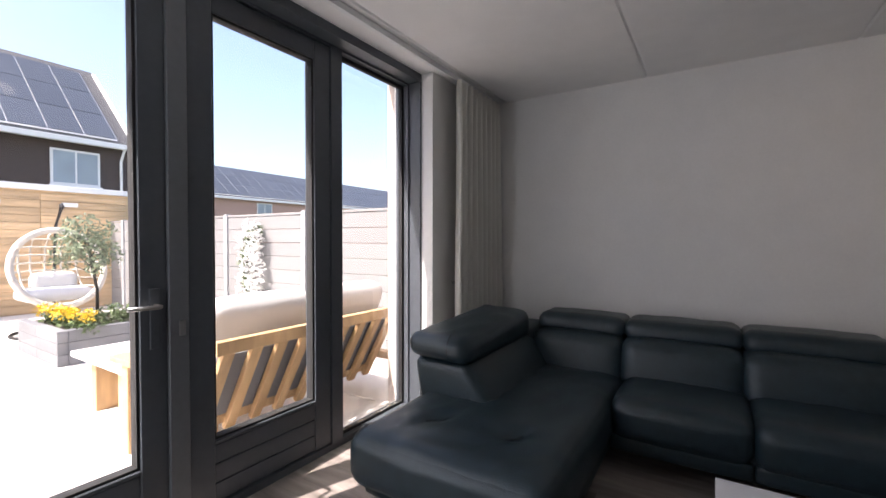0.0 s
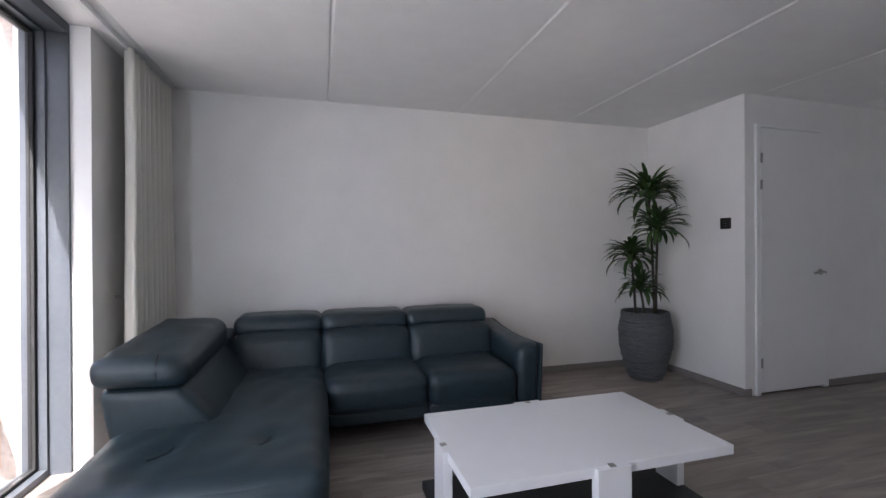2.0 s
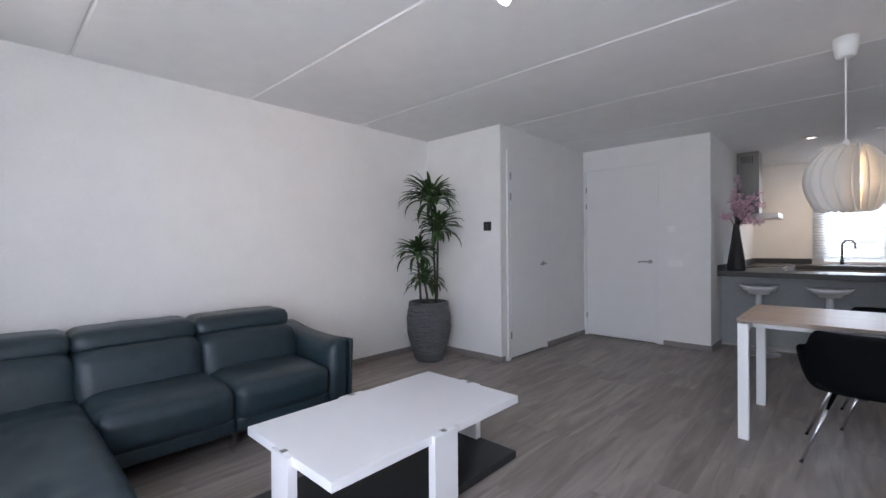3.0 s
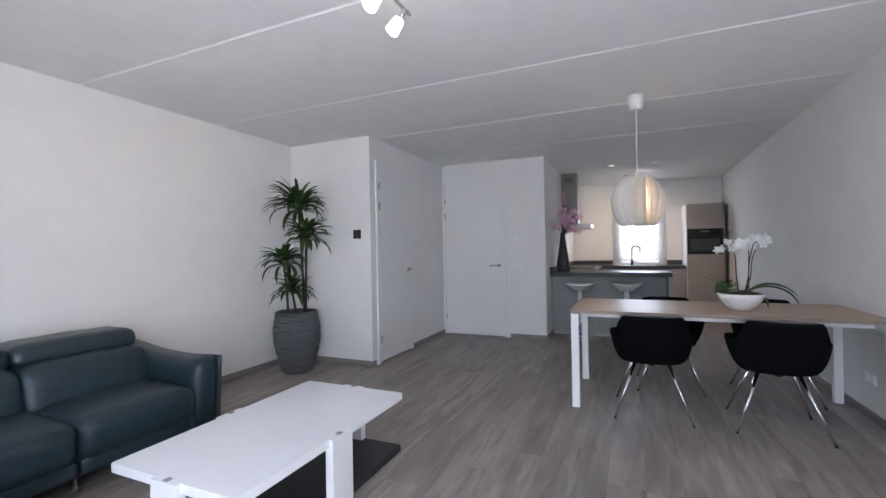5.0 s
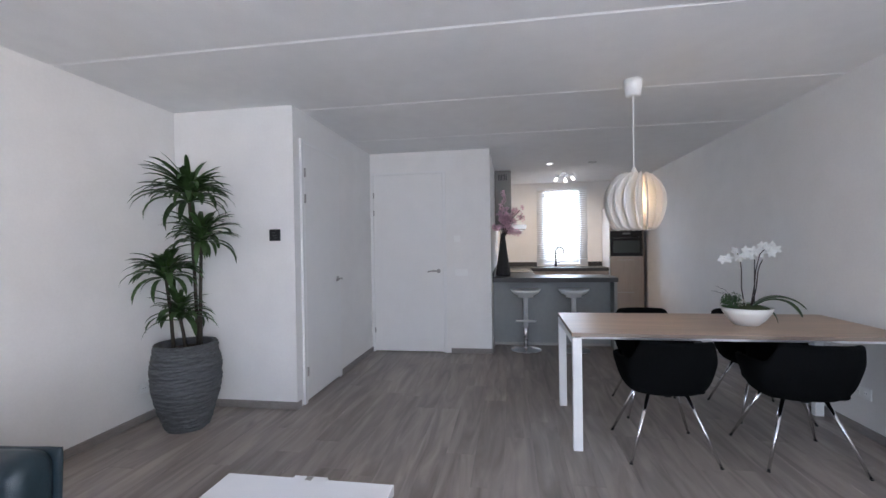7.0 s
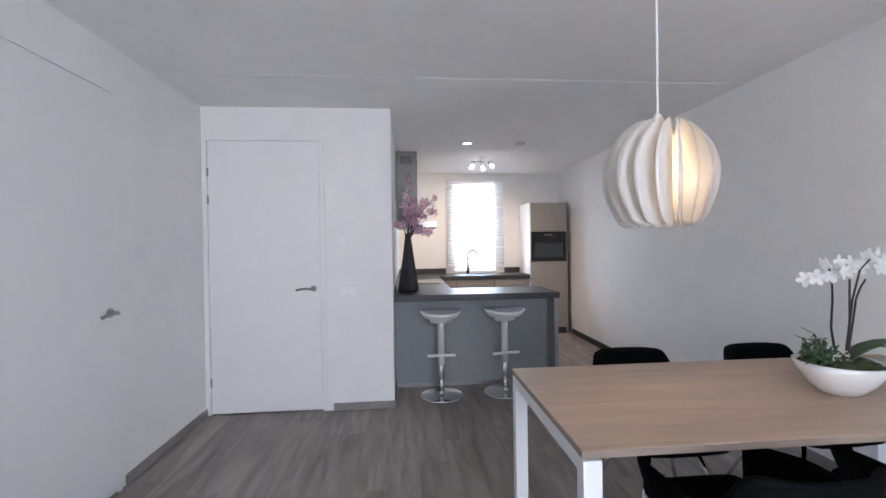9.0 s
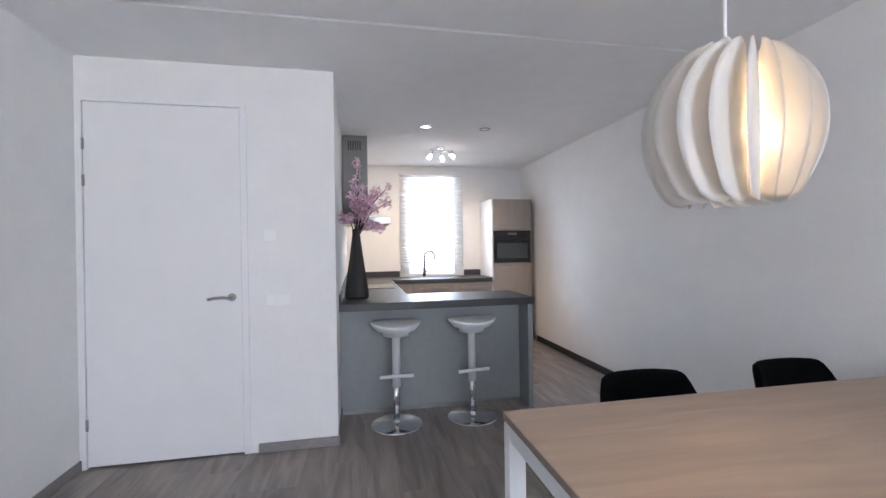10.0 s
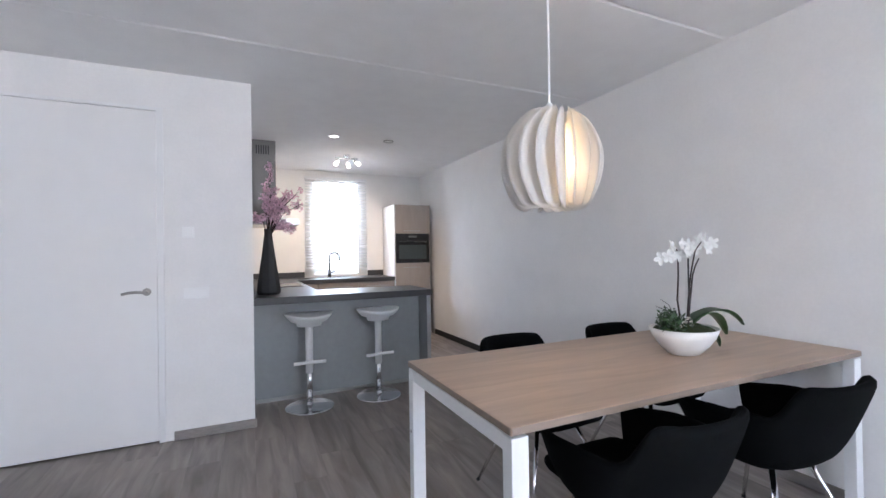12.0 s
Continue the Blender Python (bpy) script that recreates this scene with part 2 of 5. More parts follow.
def cushion(x0, x1, y0, y1, z0, z1, r=0.05, puff=0.0, n=10, wrinkle=0.0, taper=None):
    """A rounded upholstered block; puff lifts the middle of its top and faces."""
    bm = bmesh.new()
    bmesh.ops.create_cube(bm, size=2)
    bmesh.ops.subdivide_edges(bm, edges=bm.edges[:], cuts=n, use_grid_fill=True)
    c, h = Vector(((x0 + x1) / 2, (y0 + y1) / 2, (z0 + z1) / 2)), Vector(((x1 - x0) / 2, (y1 - y0) / 2, (z1 - z0) / 2))
    r = min(r, *(0.98 * k for k in h))
    for v in bm.verts:
        p = Vector([math.copysign(abs(k) ** 0.75, k) * s for k, s in zip(v.co, h)])
        q = Vector([max(-s + r, min(s - r, k)) for k, s in zip(p, h)])
        d = p - q
        out = q + d.normalized() * r if d.length > 1e-6 else p
        u = [1 - (abs(a) / s) ** 2 for a, s in zip(out, h)]
        n_dir = v.co / max(abs(a) for a in v.co)
        for k in range(3):
            if abs(n_dir[k]) > 0.999:
                out[k] += math.copysign(puff * max(0, u[(k + 1) % 3]) ** 0.5 * max(0, u[(k + 2) % 3]) ** 0.5, n_dir[k])
        if wrinkle:
            out += Vector((0, 0, 1)) * wrinkle * noise.noise((out + c) * 9.0)
        out += c
        v.co = taper(out) if taper else out
    return bm


def lathe(profile, n=32, at=(0, 0, 0), cap=True):
    """A body of revolution from (radius, height) pairs."""
    bm = bmesh.new()
    rings = []
    for r, z in profile:
        rings.append([bm.verts.new((at[0] + r * math.cos(2 * math.pi * k / n), at[1] + r * math.sin(2 * math.pi * k / n), at[2] + z)) for k in range(n)])
    for a, b in zip(rings, rings[1:]):
        for k in range(n):
            bm.faces.new((a[k], a[(k + 1) % n], b[(k + 1) % n], b[k]))
    if cap:
        bm.faces.new(rings[0][::-1])
        bm.faces.new(rings[-1])
    return bm


def tube(points, r, n=10, r_end=None):
    """A round bar through the points."""
    bm = bmesh.new()
    pts = [Vector(p) for p in points]
    rings = []
    for i, p in enumerate(pts):
        d = (pts[min(i + 1, len(pts) - 1)] - pts[max(i - 1, 0)]).normalized()
        side = d.cross(Vector((0.3, 0.2, 1)) if abs(d.z) < 0.9 else Vector((1, 0, 0))).normalized()
        up = d.cross(side)
        rad = r if r_end is None else r + (r_end - r) * i / (len(pts) - 1)
        rings.append([bm.verts.new(p + rad * (math.cos(2 * math.pi * k / n) * side + math.sin(2 * math.pi * k / n) * up)) for k in range(n)])
    for a, b in zip(rings, rings[1:]):
        for k in range(n):
            bm.faces.new((a[k], a[(k + 1) % n], b[(k + 1) % n], b[k]))
    bm.faces.new(rings[0][::-1])
    bm.faces.new(rings[-1])
    return bm


def arc(c, r, a0, a1, n, u, v):
    u, v, c = Vector(u), Vector(v), Vector(c)
    return [c + r * (math.cos(a0 + (a1 - a0) * k / n) * u + math.sin(a0 + (a1 - a0) * k / n) * v) for k in range(n + 1)]


def solid(ob, thickness, levels=0, offset=0.0):
    s = ob.modifiers.new("thickness", "SOLIDIFY")
    s.thickness, s.offset = thickness, offset
    if levels:
        d = ob.modifiers.new("smooth", "SUBSURF")
        d.levels = d.render_levels = levels
    return ob


def clumps(spots, size, rnd, leaf=3):
    """Many small bent leaves scattered round the spots (centre, radius, count)."""
    bm = bmesh.new()
    for c, rad, count in spots:
        for _ in range(count):
            d = Vector((rnd.gauss(0, 1), rnd.gauss(0, 1), rnd.gauss(0, 1))).normalized() * rad * rnd.random() ** 0.4
            p = Vector(c) + d
            a = Vector((rnd.gauss(0, 1), rnd.gauss(0, 1), rnd.gauss(0, 0.7))).normalized() * size * rnd.uniform(0.6, 1.3)
            b = a.cross(Vector((rnd.gauss(0, 1), rnd.gauss(0, 1), rnd.gauss(0, 1)))).normalized() * size * 0.35
            v = [bm.verts.new(p - a), bm.verts.new(p + b + a * 0.1), bm.verts.new(p + a), bm.verts.new(p - b + a * 0.1)]
            bm.faces.new((v[0], v[1], v[2]))
            bm.faces.new((v[0], v[2], v[3]))
    return bm


# ---- the room ----
X0, XK, XH, XE = -1.77, 3.02, 5.055, 8.42      # facade, cupboard front, hall wall, kitchen end
YS, YK, YH, YR = 3.905, 2.775, 1.2, -1.495     # sofa wall, cupboard side, hall corner, far wall
H = 2.6
structure("wall_north", box(-2.15, XE + 0.3, YS, YS + 0.2, -0.1, H + 0.2), WALL, "smooth white painted party wall behind the sofa", "wall")
structure("wall_south", box(-2.15, XE + 0.3, YR - 0.2, YR, -0.1, H + 0.2), WALL, "smooth white painted party wall beside the dining table", "wall")
structure("wall_cupboard_front", box(XK, XK + 0.1, YK + 0.1, YS, 0, H), WALL, "white painted cupboard wall behind the plant", "wall")
KD0, KD1, KDT = 3.13, 3.97, 2.345
structure("wall_cupboard_side", boxes((XK, KD0, YK, YK + 0.1, 0, H), (KD1, XH, YK, YK + 0.1, 0, H), (KD0, KD1, YK, YK + 0.1, KDT, H)), WALL, "white painted wall with the cupboard door", "wall")
HD0, HD1, HDT = 1.77, 2.765, 2.345
structure("wall_hall", boxes((XH, XH + 0.1, YH + 0.1, HD0, 0, H), (XH, XH + 0.1, HD1, YK, 0, H), (XH, XH + 0.1, HD0, HD1, HDT, H)), WALL, "white painted wall with the hall door", "wall")
structure("wall_kitchen_side", box(XH, XE, YH, YH + 0.1, 0, H), WALL, "white painted wall between hall and kitchen", "wall")
WY0, WY1, WZ0, WZ1 = -0.55, 0.42, 0.98, 2.50      # blind
OPY0, OPY1, OPZ1 = -0.41, 0.28, 2.42               # window opening behind it
structure("wall_kitchen_end", boxes((XE, XE + 0.3, YR, OPY0, 0, H), (XE, XE + 0.3, OPY1, YS, 0, H), (XE, XE + 0.3, OPY0, OPY1, 0, WZ0), (XE, XE + 0.3, OPY0, OPY1, OPZ1, H)), WALL, "cream white kitchen end wall round the window", "wall")
OY0, OY1 = -0.40, 2.94
structure("wall_facade", boxes((-2.15, X0, OY1, YS, -0.1, H), (-2.15, X0, YR, OY0, -0.1, H)), WALL, "white plastered facade wall beside the glass doors", "wall")
structure("hall_backing", boxes((XH + 0.6, XH + 0.65, YH + 0.1, YK + 0.1, 0, H), (XK + 0.1, XH + 0.6, YS - 0.35, YS - 0.3, 0, H)), WALL, "plain wall behind the closed doors", "wall")
JOINTS = [-1.60, -0.405, 0.805, 1.985, 3.17, 4.355]
bm = bmesh.new()
edges = [-2.15] + JOINTS + [XE + 0.3]
for a, b in zip(edges, edges[1:]):
    box(a + 0.003, b - 0.003, YR - 0.2, YS + 0.2, H, H + 0.2, bevel=0.010, seg=1, bm=bm)
box(-2.15, XE + 0.3, YR - 0.2, YS + 0.2, H + 0.2, H + 0.24, bm=bm)
for j in JOINTS:
    box(j - 0.0028, j + 0.0028, YR - 0.2, YS + 0.2, H + 0.009, H + 0.19, bm=bm)
structure("ceiling", bm, CEIL, "white concrete slab ceiling with narrow joints", "ceiling")
structure("floor_base", box(-2.12, XE + 0.3, YR, YS, -0.12, -0.012), SKIRT, "screed under the laminate floor", "floor")


def skirting(name, x0, x1, y0, y1):
    structure(name, box(x0, x1, y0, y1, 0, 0.065, bevel=0.004, seg=1), SKIRT, "grey wood-look skirting board", "baseboard")


T = 0.014
skirting("baseboard_north", X0, XK - 0.0, YS - T, YS - 0.001)
skirting("baseboard_south", X0, 5.40, YR + 0.001, YR + T)
structure("baseboard_kitchen", box(5.402, XE - 0.62, YR + 0.001, YR + T, 0, 0.08, bevel=0.003, seg=1), BLACKB, "black kitchen skirting board", "baseboard")
skirting("baseboard_cupboard", XK - T, XK - 0.001, YK - T, YS - T)
skirting("baseboard_cupboard_side", XK, KD0 - 0.05, YK - T, YK - 0.001)
skirting("baseboard_cupboard_far", KD1 + 0.04, XH, YK - T, YK - 0.001)
skirting("baseboard_hall", XH - T, XH - 0.001, YH - T, HD0 - 0.05)
skirting("baseboard_hall_end", XH, 5.59, YH - T, YH - 0.001)


def lever_handle(parent, at, along, out):
    """A curved lever on a round rose; along: the way the lever points, out: away from the door."""
    a, o, p = Vector(along), Vector(out), Vector(at)
    h = part("door_handle", tube([p, p + o * 0.045, p + o * 0.055 + a * 0.012, p + o * 0.056 + a * 0.05 + Vector((0, 0, 0.004)), p + o * 0.054 + a * 0.10 + Vector((0, 0, 0.001)), p + o * 0.05 + a * 0.135 - Vector((0, 0, 0.008))], 0.010, 12), STEEL, parent, "brushed steel lever handle", True)
    part("rose", tube([p, p + o * 0.008], 0.026, 24), STEEL, h)


d = tagged(thing("door_2", kind="structure"), "closed flush white hall door in a slim white frame", "door")
part("leaf", box(XH + 0.004, XH + 0.044, HD0 + 0.0425, HD1 - 0.0325, 0.012, HDT - 0.0268, bevel=0.003, seg=1), DOORW, d)
part("frame", boxes((XH - 0.004, XH + 0.10, HD0 + 0.001, HD0 + 0.04, 0.001, HDT - 0.001), (XH - 0.004, XH + 0.10, HD1 - 0.03, HD1 - 0.001, 0.001, HDT - 0.001), (XH - 0.004, XH + 0.10, HD0 + 0.04, HD1 - 0.03, HDT - 0.025, HDT - 0.001)), FRAMEW, d)
lever_handle(d, (XH + 0.004, HD0 + 0.105, 1.055), (0, 1, 0), (-1, 0, 0))
for z in (0.28, 1.82, 2.05):
    part("hinge", tube([(XH - 0.006, HD1 - 0.037, z - 0.035), (XH - 0.006, HD1 - 0.037, z + 0.035)], 0.008, 10), STEEL, d, "", True)
d = tagged(thing("door_1", kind="structure"), "closed flush white cupboard door in a white frame", "door")
part("leaf", box(KD0 + 0.05, KD1 - 0.035, YK - 0.018, YK + 0.022, 0.022, HDT - 0.03, bevel=0.003, seg=1), DOORW, d)
part("frame", boxes((KD0 + 0.001, KD0 + 0.045, YK - 0.02, YK + 0.1, 0.001, KDT - 0.001), (KD1 - 0.03, KD1 - 0.001, YK - 0.012, YK + 0.1, 0.001, KDT - 0.001), (KD0 + 0.045, KD1 - 0.03, YK - 0.012, YK + 0.1, KDT - 0.025, KDT - 0.001)), FRAMEW, d)
lever_handle(d, (KD1 - 0.09, YK - 0.018, 1.055), (-1, 0, 0), (0, -1, 0))
for z in (0.28, 1.82, 2.05):
    part("hinge", tube([(KD0 + 0.046, YK - 0.026, z - 0.04), (KD0 + 0.046, YK - 0.026, z + 0.04)], 0.009, 10), STEEL, d, "", True)

# ---- glazed facade ----
FX0, FX1 = -2.10, -1.975
w = tagged(thing("window_1", kind="structure"), "full-height anthracite garden frame with side lights and double doors", "window")
part("window_frame", boxes((FX0, FX1, OY1 - 0.045, OY1 - 0.001, 0, H - 0.001), (FX0, FX1, OY0 + 0.001, OY0 + 0.06, 0, H - 0.001), (FX0, FX1, OY0 + 0.06, OY1 - 0.045, 2.525, H - 0.001), (FX0, FX1, 2.105, 2.195, 0.04, 2.525), (FX0, FX1, 0.335, 0.425, 0.04, 2.525), (FX0, FX1, OY0 + 0.06, OY1 - 0.045, -0.02, 0.04)), ANTHR, w)
part("window_sill", box(-2.32, FX0 - 0.001, OY0 - 0.02, OY1 - 0.002, -0.06, -0.005, bevel=0.006), CONC, w, "pale stone sill outside")
for y0, y1 in ((2.195, OY1 - 0.045), (OY0 + 0.06, 0.335)):
    g = part("pane", box(-2.045, -2.035, y0 + 0.02, y1 - 0.02, 0.06, 2.505), GLASS, w)
    g.visible_shadow = False
    part("bead", boxes((-2.06, -2.02, y0, y0 + 0.02, 0.04, 2.525), (-2.06, -2.02, y1 - 0.02, y1, 0.04, 2.525), (-2.06, -2.02, y0 + 0.02, y1 - 0.02, 0.04, 0.06), (-2.06, -2.02, y0 + 0.02, y1 - 0.02, 2.505, 2.525)), RUBBER, w)
part("inner_lining", boxes((FX1, -1.87, OY1 - 0.03, OY1 - 0.001, 0, H - 0.002), (FX1, -1.87, OY0 + 0.001, OY0 + 0.03, 0, H - 0.002), (FX1, -1.87, OY0 + 0.03, OY1 - 0.03, 2.54, H - 0.002)), ANTHR, w)
part("reveal", boxes((-1.87, X0 + 0.004, OY1 - 0.012, OY1 - 0.001, 0, H - 0.002), (-1.87, X0 + 0.004, OY0 + 0.001, OY0 + 0.012, 0, H - 0.002)), FRAMEW, w, "white reveal lining")


def glazed_leaf(y0, y1, stile0, stile1, label):
    """One door leaf of the pair, with a glass pane over a grooved panel."""
    leaf = tagged(thing("door_3", kind="structure"), label, "door")
    a, b = -2.075, -1.985
    py0, py1 = y0 + stile0, y1 - stile1
    part("stile", box(a, b, y0, py0, 0.045, 2.518, bevel=0.004, seg=1), ANTHR, leaf)
    part("stile", box(a, b, py1, y1, 0.045, 2.518, bevel=0.004, seg=1), ANTHR, leaf)
    part("rail", box(a, b, py0, py1, 2.408, 2.518, bevel=0.004, seg=1), ANTHR, leaf)
    bm2 = bmesh.new()
    for k in range(3):
        box(a + 0.012, b - 0.006, py0, py1, 0.047 + k * 0.096, 0.139 + k * 0.096, bevel=0.006, seg=2, bm=bm2)
    box(a + 0.02, b - 0.016, py0, py1, 0.045, 0.332, bm=bm2)
    part("lower_panel", bm2, ANTHR, leaf, "grooved lower panel")
    part("rail", box(a, b, py0, py1, 0.334, 0.354, bevel=0.004, seg=1), ANTHR, leaf)
    g2 = part("pane", box(-2.035, -2.025, py0 + 0.004, py1 - 0.004, 0.358, 2.404), GLASS, leaf)
    g2.visible_shadow = False
    part("gasket", boxes((-2.05, -1.995, py0, py0 + 0.012, 0.354, 2.408), (-2.05, -1.995, py1 - 0.012, py1, 0.354, 2.408), (-2.05, -1.995, py0 + 0.012, py1 - 0.012, 0.354, 0.366), (-2.05, -1.995, py0 + 0.012, py1 - 0.012, 2.396, 2.408)), RUBBER, leaf)
    return leaf


right_leaf = glazed_leaf(1.235, 2.10, 0.125, 0.122, "closed anthracite glazed garden door leaf with grooved foot panel")
part("lock_case", box(-1.966, -1.952, 1.188, 1.214, 0.90, 0.97, bevel=0.004), STEEL, right_leaf, "small steel latch")
left_leaf = glazed_leaf(0.43, 1.15, 0.122, 0.108, "closed anthracite glazed garden door leaf with lever handle")
plate = part("handle_plate", box(-1.985, -1.975, 1.078, 1.118, 0.86, 1.12, bevel=0.004), ANTHR, left_leaf, "long grey handle plate")
part("lever", tube([(-1.975, 1.098, 1.045), (-1.925, 1.098, 1.045), (-1.92, 1.083, 1.045), (-1.92, 0.973, 1.048)], 0.009, 10), STEEL, plate, "", True)
part("weather_strip", box(-2.07, -1.966, 1.1505, 1.2345, 0.045, 2.518, bevel=0.003, seg=1), STRIP, left_leaf, "grey meeting strip")

# ---- kitchen window with blind ----
w = tagged(thing("window_2", kind="structure"), "white framed kitchen window above the sink", "window")
part("window_frame", boxes((XE + 0.18, XE + 0.25, OPY0, OPY0 + 0.06, WZ0, OPZ1), (XE + 0.18, XE + 0.25, OPY1 - 0.06, OPY1, WZ0, OPZ1), (XE + 0.18, XE + 0.25, OPY0 + 0.06, OPY1 - 0.06, WZ0, WZ0 + 0.06), (XE + 0.18, XE + 0.25, OPY0 + 0.06, OPY1 - 0.06, OPZ1 - 0.06, OPZ1)), FRAMEW, w)
g = part("pane", box(XE + 0.21, XE + 0.22, OPY0 + 0.06, OPY1 - 0.06, WZ0 + 0.06, OPZ1 - 0.06), GLASS, w)
g.visible_shadow = False
b = thing("venetian_blind", (XE - 0.034, 0, 0), "white horizontal venetian blind lowered over the kitchen window", "blind")
part("headrail", box(-0.025, 0.028, WY0 - 0.0, WY1 + 0.0, WZ1 - 0.045, WZ1, bevel=0.003), WHITEM, b)
part("bottom_rail", box(-0.025, 0.025, WY0, WY1, WZ0 + 0.055, WZ0 + 0.075, bevel=0.003), WHITEM, b)
slat_bm = box(-0.024, 0.024, WY0 + 0.004, WY1 - 0.004, -0.0015, 0.0015)
bmesh.ops.rotate(slat_bm, verts=slat_bm.verts[:], cent=(0, 0, 0), matrix=Matrix.Rotation(radians(-24), 3, "Y"))
slat_me = as_mesh("slat", slat_bm, SLAT)
z = WZ0 + 0.105
while z < WZ1 - 0.05:
    s = new("slat", slat_me)
    s.parent = b
    s.location.z = z
    z += 0.042
for y in (WY0 + 0.15, (WY0 + WY1) / 2, WY1 - 0.15):
    part("ladder_tape", boxes((-0.029, -0.027, y - 0.006, y + 0.006, WZ0 + 0.07, WZ1 - 0.04)), WHITEM, b)


def rebase(ob, x, y, z=0.0):
    """Moves a thing's origin to its base, leaving its parts where they stand."""
    ob.location = (x, y, z)
    for c in ob.children:
        c.location = Vector(c.location) - Vector((x, y, z))
    return ob


# ---- curtain ----
def curtain():
    c = thing("curtain", label="white full-length curtain drawn aside into the corner", category="curtain")
    bm = bmesh.new()
    cols, rows = 90, 14
    grid = []
    for j in range(rows + 1):
        v = j / rows
        row = []
        for i in range(cols + 1):
            u = i / cols
            y = 3.06 + 0.78 * u + 0.05 * (1 - v) * (u - 0.3)
            x = -1.635 + 0.05 * math.sin(u * math.pi * 2 * 9 + 0.6 * math.sin(v * 3)) * (0.7 + 0.3 * (1 - v)) + 0.012 * noise.noise(Vector((u * 6, v * 2, 0)))
            row.append(bm.verts.new((x, y, 0.02 + 2.535 * v)))
        grid.append(row)
    for j in range(rows):
        for i in range(cols):
            bm.faces.new((grid[j][i], grid[j][i + 1], grid[j + 1][i + 1], grid[j + 1][i]))
    solid(part("cloth", bm, CURT, c, "", True), 0.004)
    return rebase(c, -1.62, 3.5)


curtain()
r = thing("curtain_rail", label="white aluminium curtain rail under the ceiling", category="curtain rail")
part("rail", box(-1.68, -1.65, YR + 0.3, YS - 0.01, 2.562, H - 0.001, bevel=0.003), WHITEM, r)
rebase(r, -1.625, 3.0, 2.58)
k = thing("wall_hook", label="small chrome curtain tie hook on the facade wall", category="hook")
part("knob", tube([(X0, 3.23, 0.98), (X0 + 0.03, 3.23, 0.98), (X0 + 0.035, 3.23, 0.99)], 0.011, 12), CHROME, k, "", True)
rebase(k, X0, 3.23, 0.97)


# ---- sofa ----
def sofa():
    s = thing("corner_sofa", label="dark blue-black leather corner sofa with chaise and headrests", category="sofa")
    LX, RX, FY, BY = -1.48, 1.135, 2.76, 3.74
    # plinths
    part("base", cushion(-0.46, 0.90, FY + 0.05, BY, 0.11, 0.27, r=0.03, n=6), LEATHER, s, "", True)
    part("base", cushion(-1.42, -0.47, 1.78, BY, 0.06, 0.26, r=0.03, n=6), LEATHER, s, "", True)
    # seats
    for x0, x1 in ((-0.445, 0.225), (0.232, 0.885)):
        part("seat", cushion(x0, x1, FY, 3.42, 0.20, 0.425, r=0.07, puff=0.02, n=14, wrinkle=0.009), LEATHER, s, "", True)
        part("seat_front", cushion(x0 + 0.004, x1 - 0.004, FY + 0.015, FY + 0.1, 0.135, 0.225, r=0.02, puff=0.004, n=6), LEATHER, s, "", True)

    tufts = [(cx, cy) for cx in (-1.12, -0.72) for cy in (2.05, 2.55)]

    def tufted(p):
        if p.z > 0.36:
            for cx, cy in tufts:
                d2 = (p.x - cx) ** 2 + (p.y - cy) ** 2
                fold = ((p.x - cx) * 0.9 - (p.y - cy) * 0.45) ** 2
                p.z -= 0.026 * math.exp(-d2 / 0.0035) + 0.010 * math.exp(-fold / 0.0006 - d2 / 0.02)
        return p

    chaise = part("chaise_seat", cushion(-1.43, -0.452, 1.67, 3.42, 0.16, 0.42, r=0.075, puff=0.018, n=34, wrinkle=0.009, taper=tufted), LEATHER, s, "long chaise seat with stitched tufts", True)
    for cx in (-1.12, -0.72):
        for cy in (2.05, 2.55):
            part("tuft_seam", tube([(cx - 0.045, cy - 0.09, 0.424), (cx - 0.015, cy - 0.03, 0.411), (cx, cy, 0.406), (cx + 0.02, cy + 0.04, 0.413)], 0.003, 6), SEAM, chaise)

    def lean(p):
        p.y += (p.z - 0.40) * 0.22
        return p

    # backrests and headrests
    bounds = (-1.10, -0.475, 0.205, 0.90)
    for x0, x1 in zip(bounds, bounds[1:]):
        part("backrest", cushion(x0 + 0.003, x1 - 0.003, 3.24, 3.60, 0.36, 0.655, r=0.06, puff=0.022, n=12, wrinkle=0.009, taper=lean), LEATHER, s, "", True)
        part("headrest", cushion(x0 + 0.003, x1 - 0.003, 3.33, 3.66, 0.64, 0.772, r=0.055, puff=0.012, n=12, wrinkle=0.005, taper=lean), LEATHER, s, "", True)
    part("back_panel", cushion(-1.10, 0.92, 3.62, BY, 0.12, 0.66, r=0.04, n=6), LEATHER, s, "", True)

    def lean_side(p):
        p.x -= (p.z - 0.40) * 0.18
        if p.x > -1.30:
            p.x += max(0.0, 0.60 - p.z) * 0.62 * min(1.0, (p.x + 1.30) / 0.12)
        return p

    def wedge(p):
        p = lean_side(p)
        p.z += 0.05 * (p.y - 2.27) * (1 if p.z > 0.70 else 0.0) - 0.10 * max(0.0, p.x + 1.25)
        return p

    part("side_backrest", cushion(-1.45, -1.08, 2.30, 3.60, 0.36, 0.625, r=0.05, puff=0.012, n=14, wrinkle=0.009, taper=lean_side), LEATHER, s, "", True)
    head = part("side_headrest", cushion(-1.455, -1.06, 2.27, 3.28, 0.632, 0.765, r=0.055, puff=0.014, n=14, wrinkle=0.009, taper=wedge), LEATHER, s, "", True)
